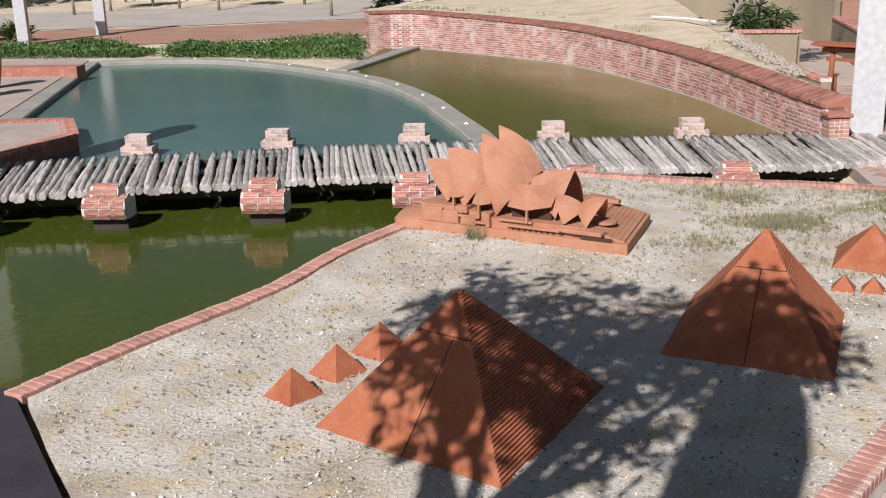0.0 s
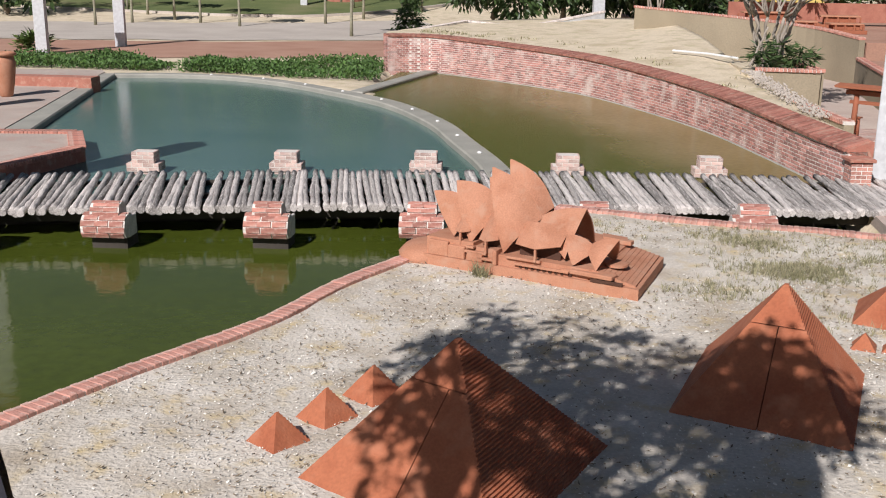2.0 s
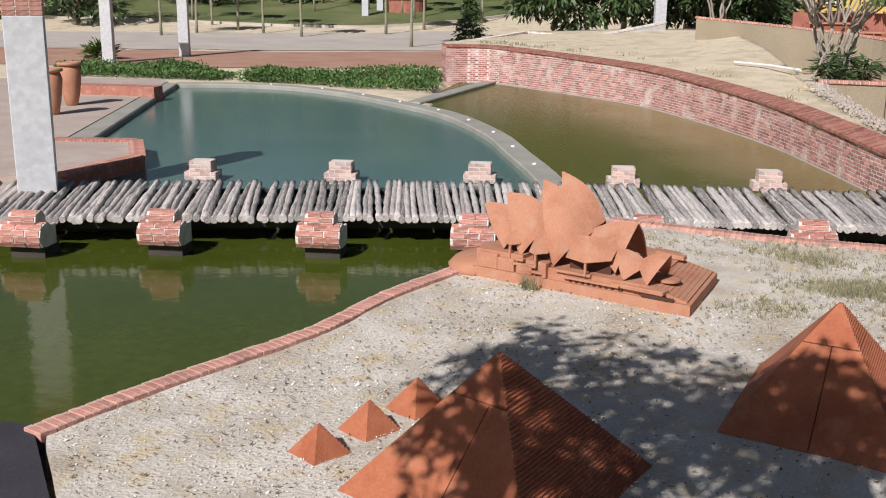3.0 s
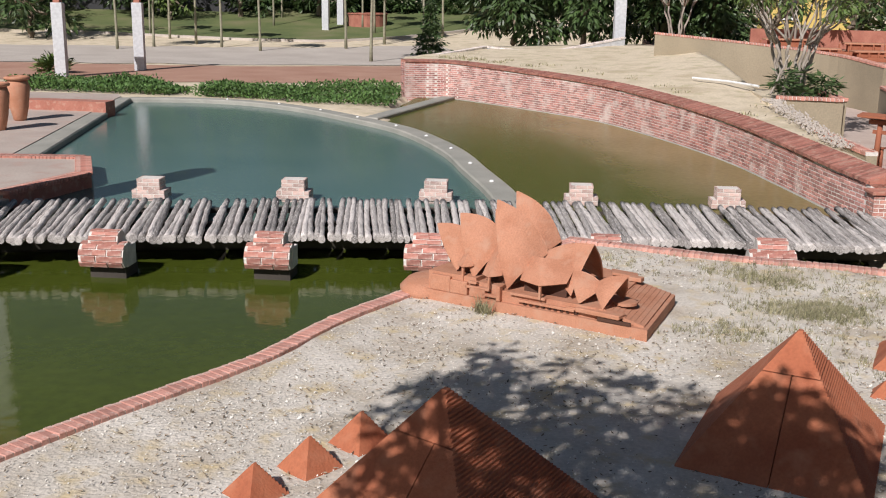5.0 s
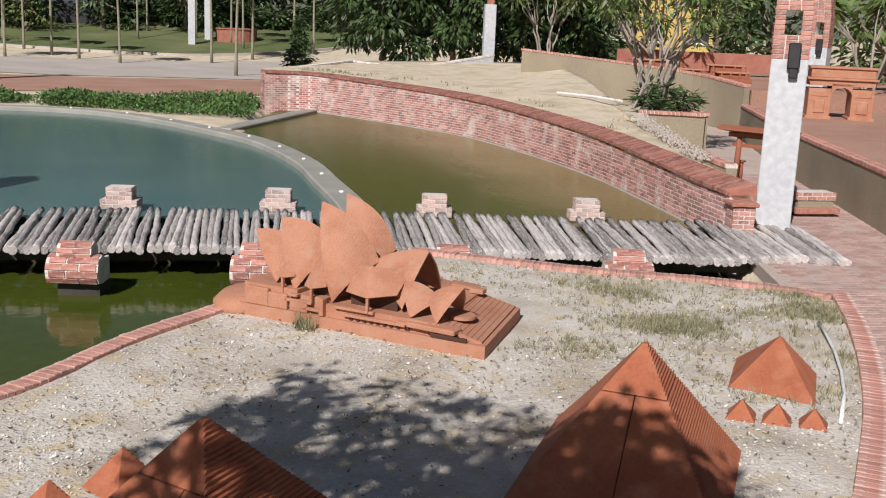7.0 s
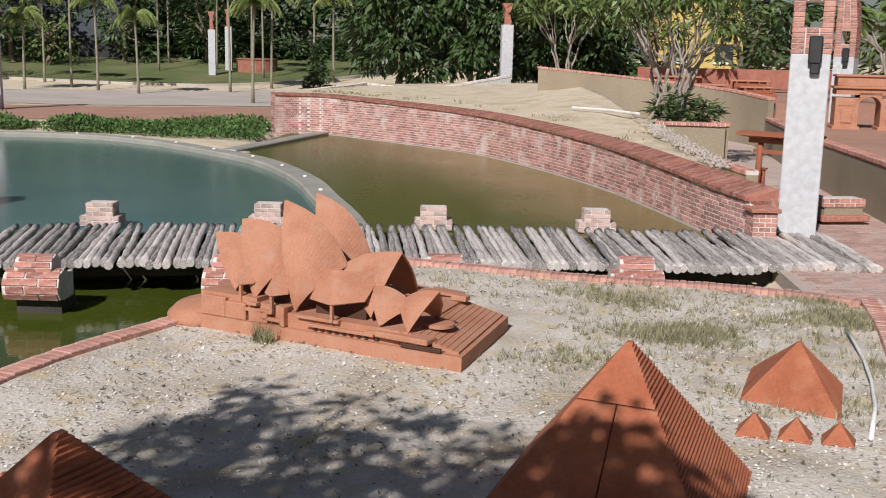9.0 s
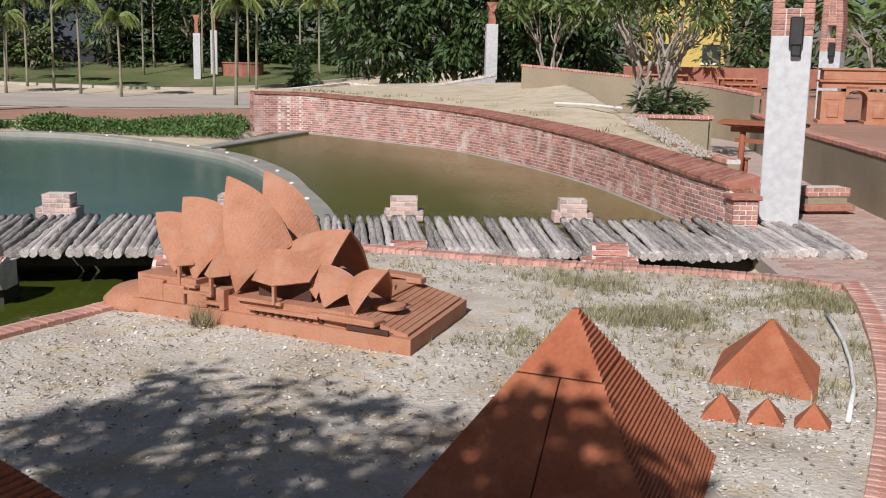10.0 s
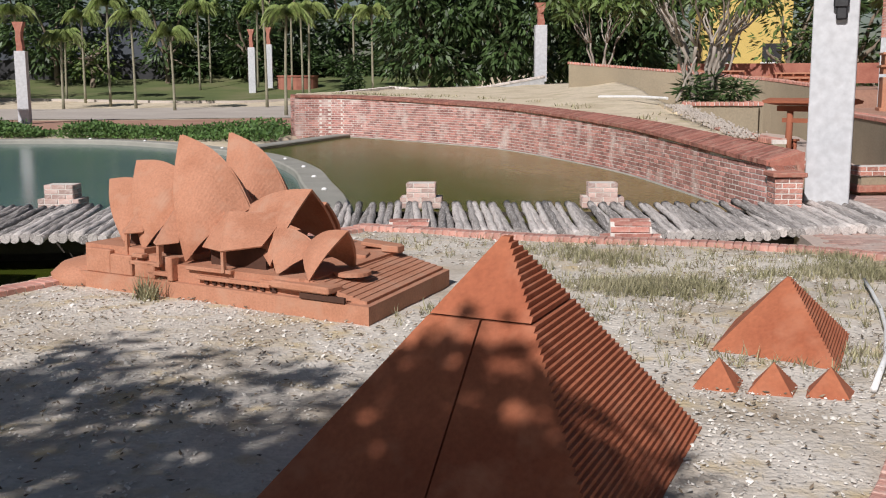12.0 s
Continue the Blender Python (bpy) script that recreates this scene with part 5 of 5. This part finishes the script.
        part("window_frame", boxm((1.16, 0.06, 0.12), pose(x, -0.06, 1.36)), WHITE, w)
    # the hall's wall carries the tree shade in its colour
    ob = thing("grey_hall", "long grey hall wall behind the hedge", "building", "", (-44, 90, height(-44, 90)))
    part("wall", boxm((24, 4, 5.2), pose(0, 2, 2.6)), SHADEDGREY, ob)
    part("roof", boxm((25, 5, 0.25), pose(0, 2, 5.3), 0.05), DARKGREY, ob)
    part("plinth", boxm((24.1, 0.1, 1.7), pose(0, -0.03, 0.85)), BLACK, ob, "dark lower band")
    # round brick planter in the lawn
    ob = thing("round_planter", "round red brick planter on the lawn", "planter", "", (-19.2, 83.5, height(-19.2, 83.5)))
    bm = bmesh.new()
    lathe(bm, [(1.55, -0.1), (1.55, 0.85), (1.62, 0.86), (1.62, 0.96), (1.35, 0.96), (1.35, 0.8)], 28)
    part("wall", bm, BRICKFAR, ob)
    # low edging walls at the back of the terrace
    for a, b, top in (((-6.6, 40.3), (-4.6, 46.0), (1.04, 1.30)), ((-4.5, 46.0), (-2.2, 46.0), (1.30, 1.10)), ((-2.1, 46.0), (1.1, 48.6), (1.10, 1.70))):
        line = V2(a, b)
        edged_wall("wall_terrace_back", "low whitened brick edging at the back of the terrace", [line[0].lerp(line[1], i / 8) for i in range(9)], top, -0.2, LIME, 0.24, WHITEBRICK)


WHITEBRICK = surface("limewashed_brick", ((0.52, 0.44, 0.40), (0.70, 0.66, 0.62)), 5.0, 0.9, 0.3, 40, spread=0.25, dirt=(0.42, 0.24, 0.19))
REDCLAY = surface("red_brown_clay", ((0.27, 0.085, 0.045), (0.34, 0.12, 0.06)), 3.0, 0.85, 0.25, 40)
BRICKFAR = surface("far_brick", ((0.28, 0.10, 0.07), (0.38, 0.16, 0.11)), 2.5, 0.9, 0.3, 30)
build_east()


def build_leggy_tree(at, label, stems, reach, high, leaves, size):
    ob = thing("tree", label, "tree", "", at)
    bm, lv = bmesh.new(), bmesh.new()
    for k in range(stems):
        a = 2 * math.pi * k / stems + random.uniform(-0.3, 0.3)
        base = Vector((math.cos(a) * 0.15, math.sin(a) * 0.12, -0.1))
        mid = Vector((math.cos(a) * reach * 0.3, math.sin(a) * reach * 0.3, high * 0.45))
        limb(bm, base, mid, 0.055, 0.04, 0.06)
        for j in range(3):
            b = a + random.uniform(-0.8, 0.8)
            end = mid + Vector((math.cos(b) * reach * random.uniform(0.3, 0.8), math.sin(b) * reach * 0.6, high * random.uniform(0.3, 0.6)))
            limb(bm, mid, end, 0.032, 0.012, 0.08)
            leaf_cloud(lv, end, (0.6, 0.6, 0.4), leaves, size, 0.7, 0.1, 0.22)
    part("trunk", bm, GREYBARK, ob, "pale grey branching stems", smooth=True)
    part("crown", lv, LEAF2, ob)
    return ob


GREYBARK = surface("grey_bark", ((0.26, 0.22, 0.18), (0.38, 0.34, 0.29)), 5.0, 0.9, 0.5, 30)
build_leggy_tree((5.6, 30.2, 0.9), "leggy tree with grey stems and long narrow leaves in the planter", 9, 1.9, 3.0, 75, 0.26)
build_leggy_tree((8.0, 47.5, 1.4), "thin branching tree on the far bed", 5, 2.2, 4.0, 70, 0.5)
build_leggy_tree((13.5, 38.0, 1.2), "thin branching tree behind the arch model", 5, 2.2, 3.6, 80, 0.5)
build_leggy_tree((16.0, 36.0, 0.7), "leafy light green tree at the bed's edge", 6, 2.0, 3.6, 140, 0.4)
build_leggy_tree((3.4, 50.5, 1.4), "thin grey branching tree before the hedge", 5, 2.0, 3.6, 60, 0.5)


def build_undergrowth():
    ob = thing("planter_shrub", "dark strap-leaved shrub under the leggy tree", "shrub", "", (5.9, 29.6, 0.92))
    bm = bmesh.new()
    for k in range(16):
        leaf_cloud(bm, (random.uniform(-0.7, 0.9), random.uniform(-0.6, 0.9), random.uniform(0.2, 0.6)), (0.38, 0.38, 0.28), 42, 0.32, 0.1, 0.1, 0.16)
    part("leaves", bm, LEAF, ob)
    ob = thing("prop_stick", "dry stick leaning against the leggy tree", "stick", "", (4.95, 28.9, 1.05))
    bm = bmesh.new()
    limb(bm, (0, 0, 0), (0.45, 0.5, 0.95), 0.03, 0.02, 0.02)
    part("stick", bm, GREYBARK, ob)
    ob = thing("white_pipe", "white plastic pipe lying on the terrace", "pipe", "", (0, 0, 0))
    bm = bmesh.new()
    tube(bm, [(3.3, 33.5, 1.08), (4.2, 32.2, 1.10), (4.9, 31.0, 1.08)], [0.035, 0.035, 0.035], 8)
    part("pipe", bm, WHITE, ob)
    ob = thing("white_pipe", "bent white pipe lying on the sand beside the small pyramid", "pipe", "", (0, 0, 0))
    bm = bmesh.new()
    tube(bm, [(5.22, 13.52, 0.03), (5.16, 13.05, 0.035), (5.08, 12.5, 0.03), (4.96, 11.9, 0.03), (4.79, 11.25, 0.03), (4.57, 10.62, 0.02)], [0.013, 0.013, 0.014, 0.014, 0.015, 0.017], 8)
    part("pipe", bm, WHITE, ob, smooth=True)


build_undergrowth()


# ---- steps under the walk, behind and below the view ----
def build_stairs():
    ob = thing("garden_steps", "brick steps leading down from the landing to the sand bed", "steps")
    a, b = Vector((1.45, 1.35, 0)), Vector((3.1, 5.1, 0))
    n = 10
    turn = math.degrees(math.atan2(b.y - a.y, b.x - a.x)) - 90
    for i in range(n):
        p = a.lerp(b, (i + 0.5) / n)
        h = 1.75 * (1 - (i + 1) / (n + 0.0)) + 0.10
        part("step", boxm((1.3, 0.46, h + 0.3), pose(p.x, p.y, h / 2 - 0.15, 0, 0, turn), 0.01), COPING_FLAT, ob)
    part("landing", boxm((3.6, 3.4, 2.1), pose(0.65, -0.35, 0.67), 0.02), PINK, ob, "brick paved landing")
    setting(ob, "brick steps leading down from the landing to the sand bed", "steps")


build_stairs()


# ---- small things on the sand ----
def on_sand(x, y):
    if not inside(x, y, SAND_POLY):
        return False
    for c in KEEP_OFF:
        if inside(x, y, c):
            return False
    return True


SAND_POLY = [(-0.6, 4.8), (-1.75, 6.2), (-2.85, 7.7)] + [(p.x + 0.12, p.y - 0.05) for p in CURB_W] + [(p.x, p.y - 0.12) for p in CURB_N] + [(p.x - 0.12, p.y) for p in CURB_E[2:]]
KEEP_OFF = [[(-0.57, 7.29), (0.85, 6.51), (1.51, 8.18), (0.08, 8.96)], [(1.96, 8.86), (3.26, 8.42), (3.69, 10.0), (2.39, 10.44)], [(3.87, 11.4), (4.5, 11.05), (4.75, 11.9), (4.12, 12.25)], [(-0.63, 12.74), (1.8, 11.73), (2.7, 13.6), (0.3, 14.9)]]


def build_litter():
    random.seed(4)
    chips, leaves, tufts = bmesh.new(), bmesh.new(), bmesh.new()
    n = 0
    while n < 26000:
        x, y = random.uniform(-3, 6), random.uniform(5, 15.8)
        if not on_sand(x, y) or random.random() > 0.35 + 0.8 * max(0, noise.noise(Vector((x * 0.7, y * 0.7, 9))) + 0.35):
            continue
        s = random.uniform(0.004, 0.011) * (random.uniform(1.3, 2.1) if random.random() < 0.08 else 1)
        z = sand_height(x, y) - 0.006
        m = pose(x, y, z + s * 0.3, random.uniform(-35, 35), random.uniform(-35, 35), random.uniform(0, 360))
        vs = [chips.verts.new(m @ Vector(v)) for v in ((-s, -s * 0.5, 0), (s * 0.7, -s * 0.7, 0.002), (s, s * 0.5, 0), (-s * 0.4, s * 0.7, 0.003))]
        top = chips.verts.new(m @ Vector((0, 0, s * 0.45)))
        for i in range(4):
            chips.faces.new((vs[i], vs[(i + 1) % 4], top))
        n += 1
    tagged(link("shell_chips", chips, SHELL), "white broken shell chips scattered over the sand", "shell chips", "", "stuff")
    n = 0
    while n < 3000:
        x, y = random.uniform(-3, 6), random.uniform(5, 15.8)
        if not on_sand(x, y) or random.random() > 0.3 + 0.9 * max(0, noise.noise(Vector((x * 0.9, y * 0.9, 21))) + 0.2):
            continue
        s = random.uniform(0.010, 0.027)
        m = pose(x, y, sand_height(x, y) + 0.004, random.uniform(-25, 25), random.uniform(-25, 25), random.uniform(0, 360))
        a, b, c, d, e = (leaves.verts.new(m @ Vector(v)) for v in ((-s, 0, 0.004), (0, -s * 0.35, 0.0), (s, 0, 0.006), (0, s * 0.35, 0.0), (0, 0, 0.008)))
        for q in ((a, b, e), (b, c, e), (c, d, e), (d, a, e)):
            leaves.faces.new(q)
        n += 1
    tagged(link("fallen_leaves", leaves, DRYLEAF), "small brown fallen leaves and twigs on the sand", "leaves", "", "stuff")
    n = 0
    while n < 1600:
        x, y = random.uniform(-1, 6), random.uniform(9, 15.8)
        w = max(0.0, min(1.0, (x - 1.2) / 2.5)) * max(0.0, min(1.0, (y - 10.8) / 2.2))
        if not on_sand(x, y) or random.random() > w * (0.06 + 2.4 * max(0, noise.noise(Vector((x * 0.8, y * 1.1, 31))) - 0.02)):
            continue
        for k in range(7):
            a = random.uniform(0, 6.28)
            h = random.uniform(0.03, 0.095)
            p = Vector((x + random.gauss(0, 0.02), y + random.gauss(0, 0.02), sand_height(x, y) - 0.01))
            d = Vector((math.cos(a), math.sin(a), 0))
            s = Vector((-d.y, d.x, 0)) * 0.004
            tufts.faces.new([tufts.verts.new(v) for v in (p - s, p + s, p + d * h * 0.7 + Vector((0, 0, h)))])
        n += 1
    tagged(link("dry_grass", tufts, DRYGRASS), "sparse grey-green grass tufts on the sand", "grass", "", "stuff")
    for x, y in ((0.12, 12.28), (0.05, 12.35)):
        ob = thing("grass_tuft", "green grass tuft growing at the foot of the clay podium", "grass tuft", "", (x, y, 0))
        bm = bmesh.new()
        for k in range(60):
            a = random.uniform(0, 6.28)
            h = random.uniform(0.08, 0.2)
            p = Vector((random.gauss(0, 0.04), random.gauss(0, 0.03), -0.01))
            d = Vector((math.cos(a), math.sin(a), 0))
            s = Vector((-d.y, d.x, 0)) * 0.006
            bm.faces.new([bm.verts.new(v) for v in (p - s, p + s, p + d * h * 0.7 + Vector((0, 0, h)))])
        part("foliage", bm, DRYGRASS, ob)
    # sparse growth on the terrace
    bm = bmesh.new()
    for n in range(700):
        i = random.randrange(4, 46)
        p = WALL[i].lerp(TERRACE_BACK[i], random.uniform(0.12, 0.95))
        z = WALL_TOP[i] + 0.05
        if random.random() > 0.3 + noise.noise(Vector((p.x * 0.4, p.y * 0.4, 3))):
            continue
        for k in range(8):
            a = random.uniform(0, 6.28)
            h = random.uniform(0.04, 0.12)
            q = Vector((p.x + random.gauss(0, 0.12), p.y + random.gauss(0, 0.12), z))
            d = Vector((math.cos(a), math.sin(a), 0))
            s = Vector((-d.y, d.x, 0)) * 0.02
            bm.faces.new([bm.verts.new(v) for v in (q - s, q + s, q + d * h * 0.7 + Vector((0, 0, h + 0.3 * (TERRACE_BACK[i].z))))])
    tagged(link("terrace_grass", bm, DRYGRASS), "sparse dry grass on the sandy terrace", "grass", "", "stuff")


DRYLEAF = surface("dry_leaf", ((0.15, 0.115, 0.08), (0.28, 0.22, 0.15)), 4.0, 0.9, 0.0, 20, spread=0.5)
build_litter()


# ---- bricks of the kerbs and the curved wall ----
random.seed(9)
kerb("kerb_west", CURB_W, 0.20, 0.03, "pinkish brick-on-edge kerb between sand and pond", MORTAR)
kerb("kerb_north", CURB_N, 0.20, 0.04, "red brick-on-edge kerb between sand and channel", COPING_FLAT)
kerb("kerb_east", CURB_E, 0.21, 0.04, "red brick-on-edge kerb beside the walkway", MORTAR)


def wall_bricks():
    line = []
    for a, b in zip(WALL, WALL[1:]):
        n = max(1, int((b - a).length / 0.06))
        line += [(a.lerp(b, i / n)) for i in range(n)]
    line.append(WALL[-1])
    run = [0.0]
    for a, b in zip(line, line[1:]):
        run.append(run[-1] + (b - a).length)
    total, course, step = run[-1], 0.072, 0.22
    run_w = [0.0]
    for a, b in zip(WALL, WALL[1:]):
        run_w.append(run_w[-1] + (b - a).length)

    def at(s):
        i = min(len(run) - 2, max(0, int(np.searchsorted(run, s)) - 1))
        f = (s - run[i]) / max(1e-6, run[i + 1] - run[i])
        return line[i].lerp(line[i + 1], f), line[i + 1] - line[i]

    near, rest, count = brick_mesh("brick", (0.203, 0.03, 0.057), WALLBRICK, 0.004), bmesh.new(), 0
    for c in range(19):
        z = -0.40 + course * (c + 0.5)
        s = (c % 2) * step / 2 + 0.02
        while s < total - 0.1:
            top = float(np.interp(s, run_w, WALL_FACE))
            p, d = at(s)
            if z + 0.03 < top:
                a = math.atan2(d.y, d.x)
                n = Vector((-d.y, d.x, 0)).normalized()
                n = -n
                q = p - n * (0.020 + random.uniform(-0.002, 0.004))
                if p.y < 22.2 and count < 300:
                    shared("brick", near, curved_wall, pose(q.x, q.y, z, 0, 0, math.degrees(a)))
                    count += 1
                else:
                    u = Vector((math.cos(a), math.sin(a), 0)) * 0.1025
                    for sgn in (1,):
                        f = [q - u + n * 0.015, q + u + n * 0.015]
                        k = [v - n * 0.03 for v in f]
                        lo, hi = Vector((0, 0, z - 0.028)), Vector((0, 0, z + 0.028))
                        v = [rest.verts.new(x) for x in (f[0] + lo, f[1] + lo, f[1] + hi, f[0] + hi, k[0] + lo, k[1] + lo, k[1] + hi, k[0] + hi)]
                        for face in ((0, 1, 2, 3), (0, 4, 5, 1), (3, 2, 6, 7), (0, 3, 7, 4), (1, 5, 6, 2)):
                            rest.faces.new([v[i] for i in face])
            s += step
    ob = part("bricks", rest, WALLBRICK, curved_wall, "courses of weathered red brick")
    ob["kind"] = "stuff"


WALLBRICK = surface("weathered_wall_brick", ((0.34, 0.135, 0.115), (0.46, 0.235, 0.20), (0.38, 0.165, 0.14)), 0.7, 0.9, 0.4, 30, spread=0.38, dirt=(0.66, 0.52, 0.47))
wall_bricks()


def wall_end():
    d = (WALL[1] - WALL[0]).normalized()
    a = math.atan2(d.y, d.x)
    n = Vector((-d.y, d.x, 0))
    p = WALL[0] + n * 0.18 - d * 0.01
    for c in range(20):
        z = -0.38 + 0.072 * (c + 0.5)
        if z + 0.03 < WALL_FACE[0]:
            for k in (0, 1):
                w = 0.19 if k else 0.17
                shared("brick", cached_brick(0.05, w - 0.014, 0.057, WALLBRICK), curved_wall, pose(p.x + n.x * (0.09 if k else -0.10), p.y + n.y * (0.09 if k else -0.10), z, 0, 0, math.degrees(a)))


wall_end()


def pavers():
    """Paving bricks of the east walkway, laid in staggered rows across it."""
    area = [(p.x + 0.16, p.y) for p in CURB_E[:50]] + [(5.6, 8.0), (8.2, 14.0), (8.1, 19.8), (8.3, 26.5), (6.9, 27.0), (6.2, 22.0), (6.0, 19.3), (5.6, 17.8), (5.75, 15.0)]
    me = brick_mesh("brick", (0.196, 0.092, 0.05), PINK, 0.004)
    rest, count = bmesh.new(), 0
    turn = radians(12)
    c, sn = math.cos(turn), math.sin(turn)
    for j in range(-20, 210):
        for i in range(-25, 45):
            u, v = (i + 0.5 * (j % 2)) * 0.206, j * 0.101
            x, y = 5.0 + c * u - sn * v, 7.0 + sn * u + c * v
            if not inside(x, y, area):
                continue
            z = -0.188 + random.uniform(-0.003, 0.003)
            if 13.2 < y < 17.0 and count < 300:
                shared("brick", me, EAST_PAVING, pose(x, y, z, 0, 0, 12))
                count += 1
            else:
                h = 0.025
                top = [rest.verts.new((x + c * a - sn * b, y + sn * a + c * b, z + h)) for a, b in ((-0.098, -0.046), (0.098, -0.046), (0.098, 0.046), (-0.098, 0.046))]
                low = [rest.verts.new((t.co.x, t.co.y, z - h)) for t in top]
                rest.faces.new(top)
                for q in range(4):
                    rest.faces.new((top[q], low[q], low[(q + 1) % 4], top[(q + 1) % 4]))
    ob = part("paving_bricks", rest, PINK, EAST_PAVING, "worn pink paving bricks")
    ob["kind"] = "stuff"


pavers()
